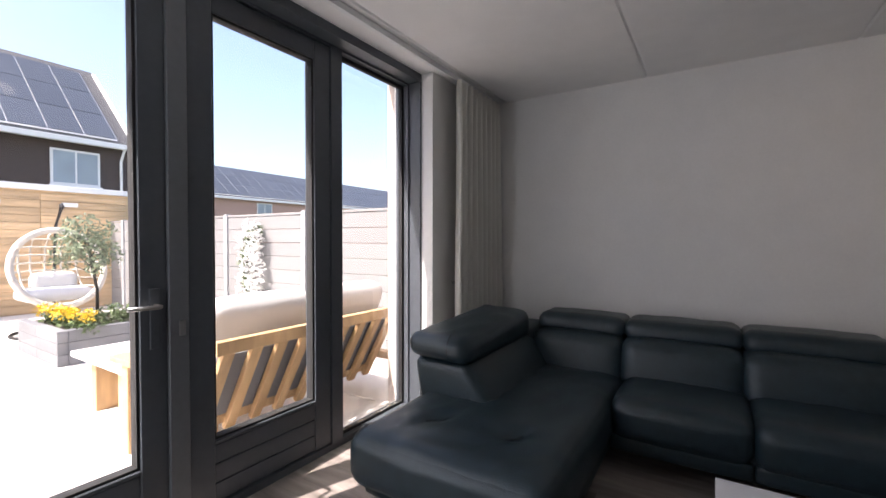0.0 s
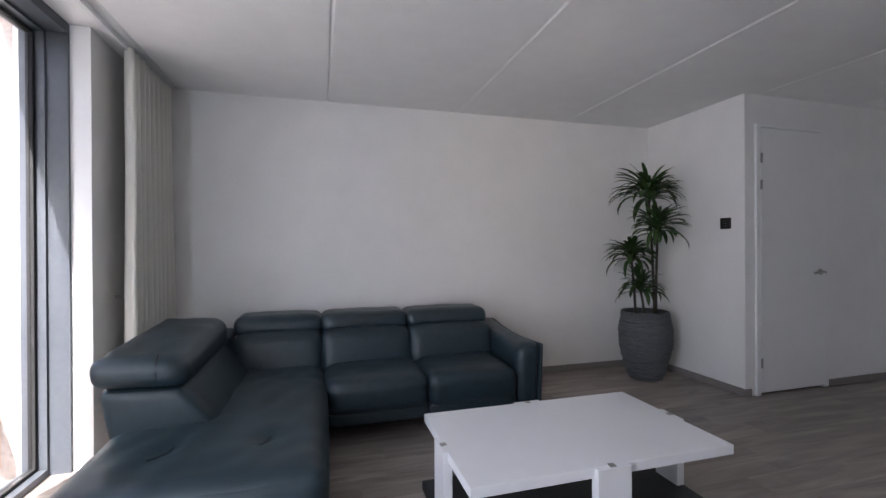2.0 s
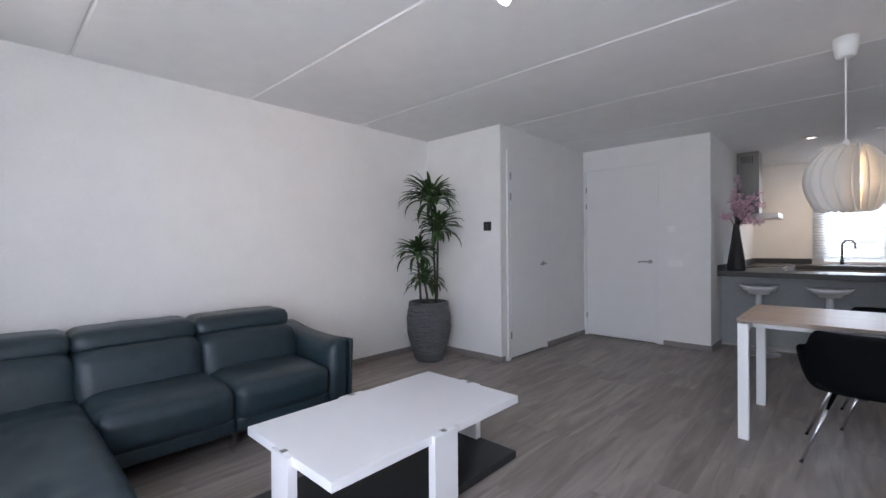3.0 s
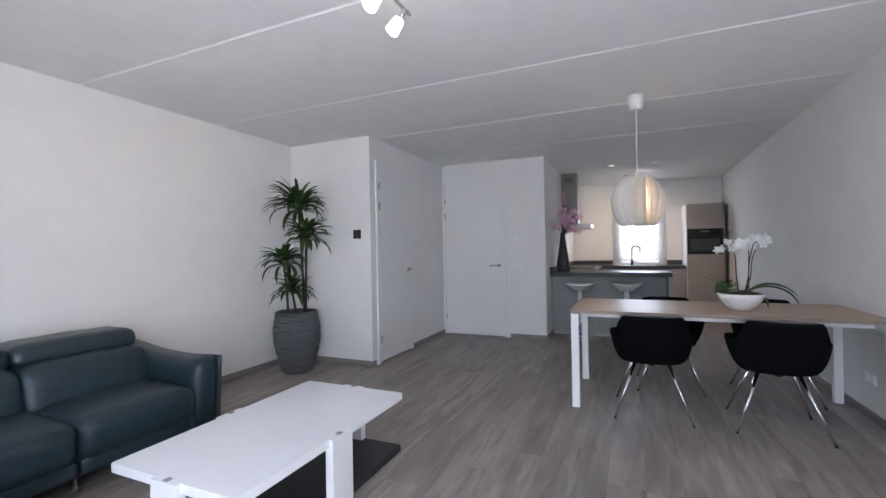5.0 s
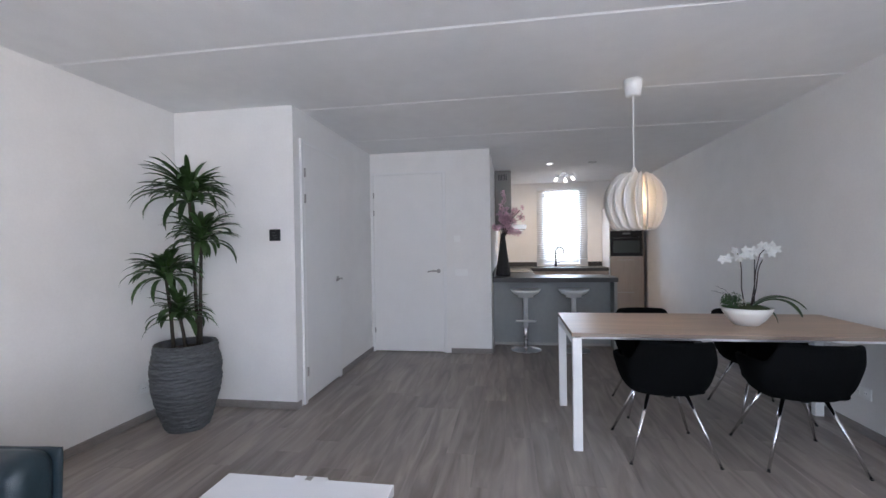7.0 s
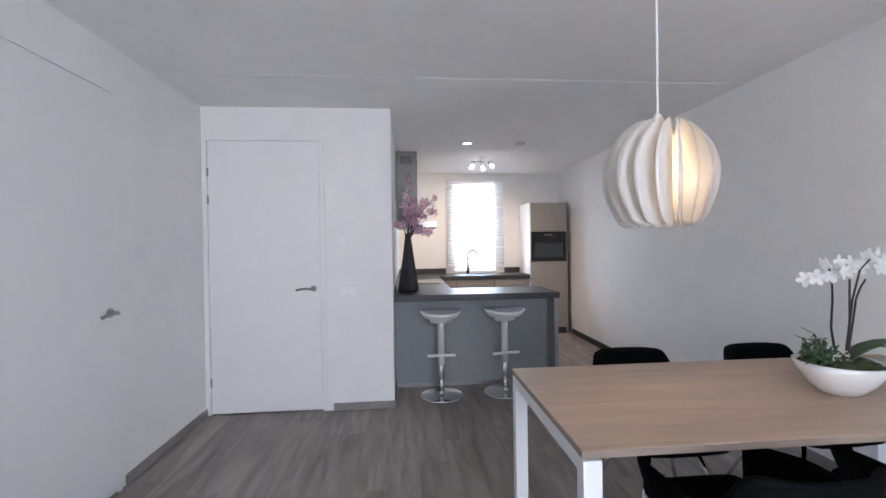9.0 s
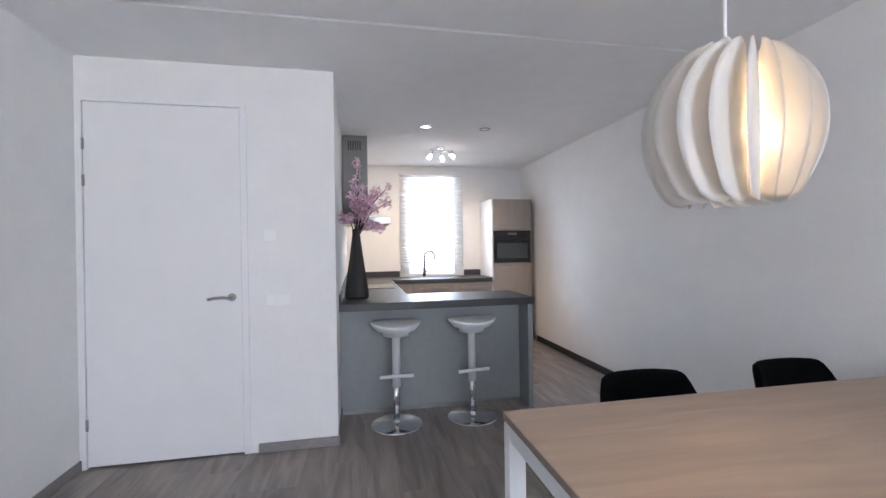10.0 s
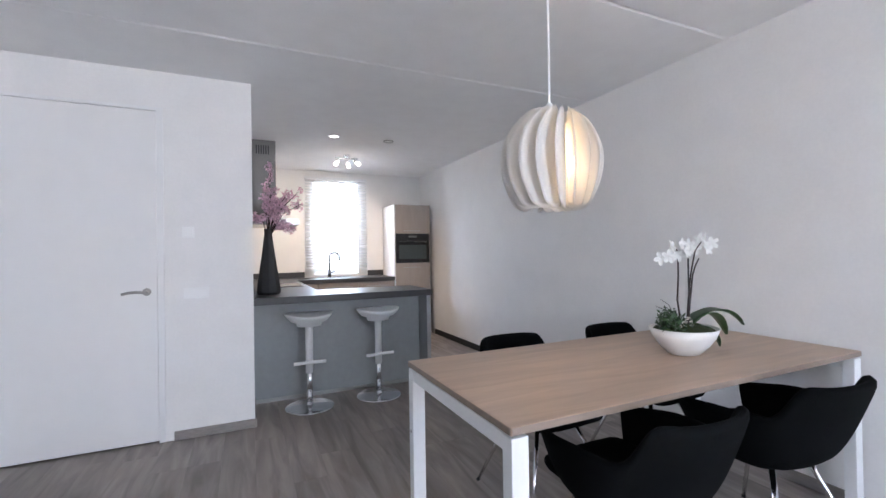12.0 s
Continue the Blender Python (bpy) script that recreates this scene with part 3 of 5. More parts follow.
    part("corner_block", cushion(-1.45, -1.10, 3.26, 3.72, 0.36, 0.66, r=0.06, puff=0.01, n=8), LEATHER, s, "", True)
    part("seam", tube([(-1.225, 2.262, 0.66), (-1.225, 2.256, 0.70), (-1.23, 2.275, 0.752), (-1.235, 2.32, 0.78)], 0.003, 6), SEAM, head)

    # arm, sloping down to its front, with a leather flap on the outside
    def slope(p):
        k = (p.y - 2.80) / 0.9
        if p.z > 0.3:
            out = max(0.0, (p.x - 0.90) / 0.2)
            p.z += 0.085 * k - 0.035 * math.sin(math.pi * min(1.0, max(0.0, k))) + 0.035 * out * (1 - k)
        p.x += 0.022 * (1 - k) * max(0.0, p.z - 0.1) / 0.45
        return p

    part("armrest", cushion(0.885, 1.072, 2.80, 3.70, 0.10, 0.565, r=0.07, puff=0.012, n=12, wrinkle=0.005, taper=slope), LEATHER, s, "", True)
    part("arm_flap", cushion(1.058, 1.086, 2.792, 3.71, 0.08, 0.55, r=0.015, n=8, taper=slope), LEATHER, s, "", True)
    for x, y in ((-1.36, 1.84), (-0.52, 1.84), (0.23, 2.86), (1.05, 2.90), (-1.36, 3.6), (1.05, 3.6)):
        lo = 0.13 if x > -0.5 else 0.09
        leg = part("leg", box(x - 0.006, x + 0.006, y - 0.035, y + 0.035, 0.0, lo, bevel=0.002, seg=1), CHROME, s, "chrome blade leg")
    return rebase(s, -0.2, 3.2)


sofa()


# ---- coffee table ----
def coffee_table():
    t = thing("coffee_table", label="white coffee table with slab legs and black base shelf", category="coffee table")
    x0, x1, y0, y1 = 0.06, 1.32, 1.45, 2.20
    part("tabletop", box(x0, x1, y0, y1, 0.35, 0.393, bevel=0.0015, seg=1), WHITEG, t)
    cx, cy = 0.675, 1.825
    for lx0, lx1, ly0, ly1 in ((x0 - 0.022, x0 + 0.022, cy - 0.075, cy + 0.075), (x1 - 0.022, x1 + 0.022, cy - 0.075, cy + 0.075), (cx - 0.08, cx + 0.08, y0 - 0.022, y0 + 0.022), (cx - 0.08, cx + 0.08, y1 - 0.022, y1 + 0.022)):
        leg = part("leg", box(lx0, lx1, ly0, ly1, 0.0, 0.3915, bevel=0.0015, seg=1), WHITEG, t)
        mx, my = (lx0 + lx1) / 2, (ly0 + ly1) / 2
        part("bolt_cap", box(mx - 0.014, mx + 0.014, my - 0.014, my + 0.014, 0.39, 0.3945), STEEL, leg)
    part("base_shelf", box(x0 - 0.02, x1 + 0.02, y0 + 0.03, y1 - 0.03, 0.006, 0.05, bevel=0.002, seg=1), BLACKB, t, "black base shelf")
    return rebase(t, 0.69, 1.82)


coffee_table()


# ---- plant in the corner ----
def strap_leaf(bm, root, head, length, droop, width, rnd):
    """A long pointed leaf that arches over and folds along its midrib."""
    out = Vector((math.cos(head), math.sin(head), 0))
    side = Vector((-out.y, out.x, 0))
    prev, n = None, 7
    p, ang = Vector(root), rnd.uniform(0.15, 1.25)
    for i in range(n + 1):
        u = i / n
        w = width * (0.45 + 1.1 * u) * (1 - u) ** 0.6 if u < 0.999 else 0.0005
        row = [bm.verts.new(p - side * w + Vector((0, 0, w * 0.35))), bm.verts.new(p), bm.verts.new(p + side * w + Vector((0, 0, w * 0.35)))]
        if prev:
            for k in range(2):
                bm.faces.new((prev[k], prev[k + 1], row[k + 1], row[k]))
        prev = row
        ang -= droop * (0.12 + 0.28 * u)
        p = p + (out * math.cos(ang) + Vector((0, 0, 1)) * math.sin(ang)) * length / n


def corner_plant():
    rnd = random.Random(5)
    cx, cy = 2.60, 3.475
    pot = thing("plant_pot", label="tall ribbed dark slate-look pot holding the dracaena", category="plant pot")
    n = 130
    rows = []
    for i in range(n + 1):
        v = i / n
        rad = 0.145 + 0.105 * math.sin(min(1.0, v * 1.12) * math.pi * 0.62) ** 0.9 - 0.028 * max(0, v - 0.72) / 0.28
        rows.append((rad, 0.66 * v))
    bm = bmesh.new()
    m = 96
    rings = []
    for rad, z in rows:
        ring = []
        for k in range(m):
            a = 2 * math.pi * k / m
            wob = 0.012 * noise.noise(Vector((math.cos(a) * 2.0, math.sin(a) * 2.0, z * 55))) + 0.004 * noise.noise(Vector((math.cos(a) * 7, math.sin(a) * 7, z * 90)))
            rr = rad + wob
            ring.append(bm.verts.new((cx + rr * math.cos(a), cy + rr * math.sin(a), z)))
        rings.append(ring)
    for rad, z in ((rows[-1][0] - 0.025, 0.658), (rows[-1][0] - 0.035, 0.60)):
        rings.append([bm.verts.new((cx + rad * math.cos(2 * math.pi * k / m), cy + rad * math.sin(2 * math.pi * k / m), z)) for k in range(m)])
    for a, b2 in zip(rings, rings[1:]):
        for k in range(m):
            bm.faces.new((a[k], a[(k + 1) % m], b2[(k + 1) % m], b2[k]))
    bm.faces.new(rings[0][::-1])
    part("body", bm, STONE, pot, "", False)
    part("soil", lathe([(0.005, 0.612), (0.10, 0.615), (0.186, 0.605)], 32, (cx, cy, 0), cap=False), SOIL, pot)
    rebase(pot, cx, cy)
    p = thing("dracaena", label="green dracaena with several cane stems and leaf heads", category="plant")
    heads = (((2.62, 3.44), 1.77, 0.45, 88), ((2.66, 3.375), 1.44, 0.38, 66), ((2.52, 3.57), 1.17, 0.36, 66), ((2.57, 3.50), 0.86, 0.32, 46))
    for i, ((x, y), z, length, count) in enumerate(heads):
        bx, by = cx + (0.07, 0.045, -0.07, -0.01)[i], cy + (-0.05, -0.09, 0.05, 0.0)[i]
        part("cane", tube([(bx, by, 0.60), (bx + (x - bx) * 0.4, by + (y - by) * 0.3, 0.60 + (z - 0.60) * 0.5), (x, y, z), (x, y, z + 0.1)], 0.0135, 10, 0.010), CANE, p, "", True)
        bm = bmesh.new()
        for q in range(count):
            u = q / count
            strap_leaf(bm, (x, y, z - 0.03 + 0.12 * u), q * 2.39996 + rnd.uniform(-0.3, 0.3), length * rnd.uniform(0.72, 1.1) * (1 - 0.25 * u), (1.25 - 0.95 * u) * rnd.uniform(0.7, 1.15), 0.034 * rnd.uniform(0.8, 1.2), rnd)
        part("leaf_head", bm, LEAF, p, "", True)
    rebase(p, cx, cy, 0.61)


corner_plant()

# ---- wall fittings ----
th = thing("thermostat", label="black square room thermostat on the cupboard wall", category="thermostat")
part("case", box(XK - 0.022, XK - 0.001, 2.90, 2.995, 1.445, 1.545, bevel=0.006), BLACKP, th)
part("display", boxes(*[(XK - 0.0235, XK - 0.0222, 2.92 + 0.008 * i, 2.955 + 0.008 * i, 1.468 + 0.022 * i, 1.473 + 0.022 * i) for i in range(3)]), DARKGLYPH, th)
rebase(th, XK, 2.947, 1.445)


def wall_plate(name, at, normal, wide, label, category, rocker=True):
    """A moulded switch or socket plate; normal is one of the four wall directions."""
    s = thing(name, at, label, category, turn=math.degrees(math.atan2(normal[1], normal[0])) - 90)
    part("plate", box(-0.04 * wide, 0.04 * wide, 0.001, 0.010, -0.04, 0.04, bevel=0.004), PLAST, s)
    for i in range(wide):
        c = (i - (wide - 1) / 2) * 0.076
        if rocker:
            part("rocker", box(c - 0.03, c + 0.03, 0.010, 0.015, -0.03, 0.03, bevel=0.003), PLAST, s)
        else:
            soc = part("socket_face", lathe([(0.027, 0.0), (0.027, 0.004), (0.021, 0.004), (0.019, 0.0005)], 24), PLAST, s, "", True)
            soc.matrix_basis = pose(c, 0.009, 0, -90, 0, 0)
            for dx in (-0.009, 0.009):
                part("pin_hole", tube([(dx, 0, 0.0006), (dx, 0, 0.0016)], 0.003, 8), BLACKP, soc)
    return s


wall_plate("switch", (XH, 1.625, 1.469), (-1, 0), 1, "white single room controller on the hall wall", "switch")
wall_plate("switch", (XH, 1.575, 1.034), (-1, 0), 2, "white double rocker switch beside the hall door", "switch")
wall_plate("socket", (5.08, YR, 0.285), (0, 1), 2, "white double wall socket low on the wall", "socket", False)
wall_plate("socket", (3.05, YR, 0.30), (0, 1), 2, "white double wall socket behind the dining table", "socket", False)
wall_plate("socket", (2.64, YS, 0.27), (0, -1), 1, "white wall socket beside the plant pot", "socket", False)


# ---- dining table and chairs ----
TX0, TX1, TY0, TY1, TZ = 2.545, 3.41, -1.45, 0.56, 0.79


def dining_table():
    t = thing("dining_table", label="oak-topped dining table on a white steel frame", category="dining table")
    part("tabletop", box(TX0, TX1, TY0, TY1, TZ - 0.026, TZ, bevel=0.002, seg=1), OAKTOP, t)
    part("edge_band", boxes((TX0 + 0.004, TX1 - 0.004, TY1 - 0.003, TY1 + 0.0015, TZ - 0.024, TZ - 0.002), (TX0 + 0.004, TX1 - 0.004, TY0 - 0.0015, TY0 + 0.003, TZ - 0.024, TZ - 0.002), (TX0 - 0.0015, TX0 + 0.003, TY0 + 0.004, TY1 - 0.004, TZ - 0.024, TZ - 0.002), (TX1 - 0.003, TX1 + 0.0015, TY0 + 0.004, TY1 - 0.004, TZ - 0.024, TZ - 0.002)), OAKEDGE, t, "darker edge band")
    ly = ((TY1 - 0.062, TY1 - 0.002), (TY0 + 0.002, TY0 + 0.062))
    for y0, y1 in ly:
        for x0, x1 in ((TX0 + 0.002, TX0 + 0.052), (TX1 - 0.052, TX1 - 0.002)):
            leg = part("leg", box(x0, x1, y0, y1, 0.0, TZ - 0.034, bevel=0.003), WHITEM, t)
            ym = y1 if y1 > 0 else y0
            sgn = 1 if y1 > 0 else -1
            part("bolt", tube([((x0 + x1) / 2, ym - 0.002 * sgn, 0.47), ((x0 + x1) / 2, ym + 0.003 * sgn, 0.47)], 0.007, 12), STEEL, leg)
            part("foot", box(x0 + 0.004, x1 - 0.004, y0 + 0.004, y1 - 0.004, -0.001, 0.004), BLACKP, leg)
        part("end_beam", box(TX0 + 0.052, TX1 - 0.052, y0 + 0.004, y1 - 0.004, TZ - 0.085, TZ - 0.034, bevel=0.003), WHITEM, t)
    for x in (TX0 + 0.16, TX1 - 0.21):
        part("long_beam", box(x, x + 0.05, TY0 + 0.062, TY1 - 0.062, TZ - 0.075, TZ - 0.034, bevel=0.003), WHITEM, t)
    for x in (TX0 + 0.02, TX1 - 0.06):
        for y in (TY0 + 0.02, TY1 - 0.06):
            part("spacer", box(x, x + 0.04, y, y + 0.04, TZ - 0.034, TZ - 0.026), BLACKP, t)
    return rebase(t, 2.98, -0.42)


dining_table()


def tub_chair():
    """A felt tub chair that faces +x: one shell of seat, arms and back on four splayed legs."""
    c = thing("tub_chair", label="black felt tub chair with splayed chrome legs", category="chair", group="chairs round the dining table")
    bm = bmesh.new()
    n, m = 40, 9
    grid = []
    for i in range(n + 1):
        a = math.pi * (0.26 + 1.48 * i / n)          # from one arm's front round the back to the other
        back = max(0.0, -math.cos(a))
        away = abs(a - math.pi)
        k = min(1.0, max(0.0, (away - 0.74) / 0.42))
        rim = 0.79 - 0.145 * (k * k * (3 - 2 * k)) - 0.05 * max(0.0, math.cos(a))
        cx, sy = math.cos(a), math.sin(a)
        if cx < 0:                                   # a flatter back with rounded corners
            cx, sy = -abs(cx) ** 0.62, math.copysign(abs(sy) ** 0.72, sy)
        row = []
        for j in range(m + 1):
            v = j / m
            rx, ry = 0.16 + 0.145 * v ** 0.55, 0.18 + 0.105 * v ** 0.55
            z = 0.415 + (rim - 0.415) * v ** 1.25
            lean_b = -0.055 * back * v ** 1.5
            pinch = 1 - 0.12 * back * max(0, v - 0.45) / 0.55
            row.append(bm.verts.new((rx * cx * (1.0 if cx < 0 else 1.12) + lean_b, ry * sy * pinch, z)))
        grid.append(row)
    for i in range(n):
        for j in range(m):
            bm.faces.new((grid[i][j], grid[i + 1][j], grid[i + 1][j + 1], grid[i][j + 1]))
    centre = bm.verts.new((0.0, 0, 0.405))
    for i in range(n):
        bm.faces.new((centre, grid[i + 1][0], grid[i][0]))
    front = [bm.verts.new((0.25, y, 0.425)) for y in (-0.16, 0.0, 0.16)]
    bm.faces.new((centre, grid[0][0], front[2], front[1]))
    bm.faces.new((centre, front[1], front[0], grid[n][0]))
    solid(part("shell", bm, FELT, c, "", True), 0.035, 1)
    part("seat_cushion", cushion(-0.20, 0.25, -0.20, 0.20, 0.425, 0.485, r=0.028, puff=0.012, n=8), FELT, c, "", True)
    for sx, sy in ((1, 1), (1, -1), (-1, 1), (-1, -1)):
        leg = part("leg", tube([(sx * 0.11, sy * 0.11, 0.415), (sx * 0.25, sy * 0.26, 0.006)], 0.0125, 12, 0.0085), CHROME, c, "tapered chrome leg", True)
        part("glide", tube([(sx * 0.25, sy * 0.26, 0.008), (sx * 0.252, sy * 0.262, 0.0)], 0.011, 10), BLACKP, leg)
    part("under_frame", boxes((-0.13, 0.13, -0.02, 0.02, 0.385, 0.40), (-0.02, 0.02, -0.13, 0.13, 0.384, 0.3995)), DARKM, c)
    return c


chair = tub_chair()
chair.matrix_basis = pose(2.665, -0.03, 0, 0, 0, 0)
copy_thing(chair, pose(2.655, -0.82, 0, 0, 0, -3))
copy_thing(chair, pose(3.40, -0.20, 0, 0, 0, 180))
copy_thing(chair, pose(3.40, -1.0, 0, 0, 0, 182))


# ---- bowl with orchids ----
def orchid_bowl():
    rnd = random.Random(11)
    cx, cy = 2.91, -0.68
    b = thing("planter_bowl", label="white oval ceramic bowl planted with moss on the dining table", category="bowl")
    bm = lathe([(0.075, 0.0), (0.082, 0.003), (0.125, 0.04), (0.16, 0.085), (0.178, 0.125), (0.172, 0.127), (0.15, 0.09), (0.10, 0.07)], 48, (0, 0, 0))
    bowl = part("bowl", bm, CERAM, b, "", True)
    bm = bmesh.new()
    bmesh.ops.create_icosphere(bm, subdivisions=4, radius=1)
    for v in bm.verts:
        v.co = Vector((v.co.x * 0.163, v.co.y * 0.163, 0.105 + 0.035 * v.co.z * (1 + 0.5 * noise.noise(v.co * 5)) + 0.008 * noise.noise(v.co * 14)))
    part("moss", bm, MOSS, b, "", True)
    b.matrix_basis = Matrix.Translation((cx, cy, TZ)) @ Matrix.Diagonal((0.84, 0.90, 1, 1))
    p = thing("orchid", (cx, cy, TZ + 0.12), "white flowering orchid with long arching dark leaves", "plant")
    for y, top, lean in ((0.03, 0.385, 0.035), (-0.06, 0.42, -0.055), (-0.075, 0.34, -0.02)):
        pts = [Vector((0.0, y * 0.4, 0.0)), Vector((0.01, y * 0.9, 0.14)), Vector((0.0, y, 0.26)), Vector((-0.01, y + lean * 0.4, top * 0.9)), Vector((-0.02, y + lean, top))]
        part("stem", tube(pts, 0.0045, 8, 0.003), TWIG, p, "", True)
    part("support_stick", tube([(0.006, -0.052, 0), (0.012, -0.06, 0.34)], 0.004, 8), BLACKP, p)
    spots = []
    for k in range(8):
        spots.append((-0.02 + 0.025 * math.sin(k * 2.1), 0.065 + 0.026 * (k - 3.5) * 0.9, 0.385 + 0.028 * math.sin(k * 1.7) - 0.0015 * (k - 3) ** 2))
    for k in range(8):
        spots.append((-0.03 + 0.03 * (k % 2), -0.115 + 0.022 * (k - 3.5) * 0.8, 0.415 + 0.03 * math.sin(k * 2.3)))
    for sx, sy, sz in spots:
        bm = bmesh.new()
        turn = Euler((rnd.uniform(-0.5, 0.5), rnd.uniform(-0.5, 0.5), rnd.uniform(-0.7, 0.7))).to_matrix()
        for k in range(5):
            a = 2 * math.pi * k / 5 + 0.3
            c = [Vector((0, 0, 0)), Vector((-0.004, 0.013 * math.cos(a + 0.9), 0.013 * math.sin(a + 0.9))), Vector((-0.010, 0.030 * math.cos(a + 0.35), 0.030 * math.sin(a + 0.35))), Vector((-0.008, 0.035 * math.cos(a), 0.035 * math.sin(a))), Vector((-0.010, 0.030 * math.cos(a - 0.35), 0.030 * math.sin(a - 0.35))), Vector((-0.004, 0.013 * math.cos(a - 0.9), 0.013 * math.sin(a - 0.9)))]
            bm.faces.new([bm.verts.new(Vector((sx, sy, sz)) + turn @ v) for v in c])
        part("blossom", bm, PETAL, p)
    for a, length, up in ((-1.85, 0.36, 1.05), (-1.5, 0.40, 0.85), (-2.1, 0.20, 0.5), (1.9, 0.12, 0.6), (0.2, 0.2, 0.7)):
        bm = bmesh.new()
        out, side = Vector((math.cos(a), math.sin(a), 0)), Vector((-math.sin(a), math.cos(a), 0))
        prev, pp, ang = None, Vector((0, -0.03, 0.0)), up
        for i in range(11):
            u = i / 10
            wdt = 0.037 * math.sin(math.pi * min(1, 0.12 + 0.86 * u)) ** 0.6
            row = [bm.verts.new(pp - side * wdt + Vector((0, 0, wdt * 0.3))), bm.verts.new(pp), bm.verts.new(pp + side * wdt + Vector((0, 0, wdt * 0.3)))]
            if prev:
                for k in range(2):
                    bm.faces.new((prev[k], prev[k + 1], row[k + 1], row[k]))
            prev = row
            ang -= 0.19
            pp = pp + (out * math.cos(ang) + Vector((0, 0, 1)) * math.sin(ang)) * length / 10
        solid(part("leaf", bm, ORLEAF, p, "", True), 0.003)
    f = thing("filler_plant", (cx, cy, TZ + 0.12), "small leafy filler plant in the bowl", "plant")
    part("foliage", clumps([((-0.03, 0.12, 0.045), 0.065, 130), ((0.03, 0.07, 0.05), 0.06, 90), ((-0.05, 0.14, 0.06), 0.04, 50)], 0.017, rnd), ORLEAF, f)
    for reach, lift in ((0.17, 0.13), (0.14, 0.16), (0.10, 0.12)):
        part("thin_stem", tube([(-0.02, 0.08, 0.03), (-0.04, 0.08 + reach * 0.5, lift * 0.8), (-0.05, 0.08 + reach, lift)], 0.0016, 6, 0.001), TWIG, f)
    part("blossoms", clumps([((-0.06, 0.06, 0.045), 0.035, 30)], 0.012, rnd), ROPE, f)


orchid_bowl()


# ---- pendant lamp ----
def pendant():
    x, y = 3.0, 0.035
    p = thing("pendant_lamp", (x, y, H), "lit white pendant lamp with overlapping curved fins", "pendant lamp")
    part("ceiling_rose", lathe([(0.066, -0.001), (0.064, -0.05), (0.052, -0.118), (0.030, -0.124), (0.006, -0.126)], 32), PLAST, p, "white cup-shaped ceiling rose", True)
    part("cord", tube([(0, 0, -0.12), (0, 0, -0.70)], 0.0045, 8), PLAST, p)
    part("socket_holder", lathe([(0.012, -0.66), (0.024, -0.69), (0.026, -0.76), (0.02, -0.77)], 20), PLAST, p, "", True)
    part("shade_frame", boxes((-0.08, 0.08, -0.004, 0.004, -0.752, -0.746), (-0.004, 0.004, -0.08, 0.08, -0.7515, -0.7455)), WHITEM, p)
    part("bulb", lathe([(0.014, -0.765), (0.026, -0.80), (0.036, -0.84), (0.030, -0.875), (0.010, -0.892)], 20), BULB, p, "warm lit bulb", True)
    n = 18
    top, bot = -0.712, -1.10
    bm = bmesh.new()
    grid = []
    rows, cols = 24, 8
    for j in range(rows + 1):
        v = j / rows
        wide = 0.004 + 0.170 * math.sin(math.pi * (0.02 + 0.79 * v ** 0.82)) ** 0.8
        row = []
        q = Vector((0.078, 0, 0))
        for i in range(cols + 1):
            u = i / cols
            row.append(bm.verts.new((q.x, q.y, top + (bot - top) * v - 0.10 * u * (1 - u) * v ** 4 + 0.03 * (1 - v) * (u - 0.4))))
            a = radians(-42 - 44 * u)
            q = q + Vector((math.cos(a), math.sin(a), 0)) * wide / cols
        grid.append(row)
    for j in range(rows):
        for i in range(cols):
            bm.faces.new((grid[j][i], grid[j][i + 1], grid[j + 1][i + 1], grid[j + 1][i]))
    me = as_mesh("fin", bm, SHADE, True)
    for k in range(n):
        f = new("fin", me)
        f.parent = p
        f.matrix_basis = pose(0, 0, 0, 0, 0, 360 * k / n + 9)
        solid(f, 0.0025)
    lamp = new("pendant_light", bpy.data.lights.new("pendant_light", "POINT"))
    lamp.data.energy, lamp.data.color, lamp.data.shadow_soft_size = 0.36, (1.0, 0.74, 0.45), 0.05
    lamp.location = (x + 0.06, y - 0.05, H - 0.93)


pendant()


# ---- ceiling spots ----
def spot_bar(x, y, heads, along, name, label, size=1.0):
    """A chrome bar under the ceiling with small tilted glass spots."""
    s = thing(name, (x, y, H), label, "ceiling lamp")
    a = Vector(along)
    half = max(abs(q[0]) for q in heads) + 0.05
    part("mount", lathe([(0.045, -0.001), (0.045, -0.02), (0.01, -0.024)], 24), CHROME, s, "", True)
    part("bar", tube([-a * half + Vector((0, 0, -0.045)), a * half + Vector((0, 0, -0.045))], 0.011, 10), CHROME, s, "", True)
    part("stem", tube([(0, 0, -0.02), (0, 0, -0.045)], 0.008, 8), CHROME, s)
    for off, d in heads:
        root = a * off + Vector((0, 0, -0.045))
        d = Vector(d).normalized()
        h = part("spot_head", tube([root, root + Vector((0, 0, -0.03)), root + Vector((0, 0, -0.03)) + d * 0.045], 0.014, 12), CHROME, s, "", True)
        g = root + Vector((0, 0, -0.03)) + d * 0.045
        part("glass", tube([g, g + d * 0.015, g + d * 0.05, g + d * 0.075 * size], 0.028 * size, 16, 0.036 * size), SPOTG, h, "lit white glass", True)
    return s


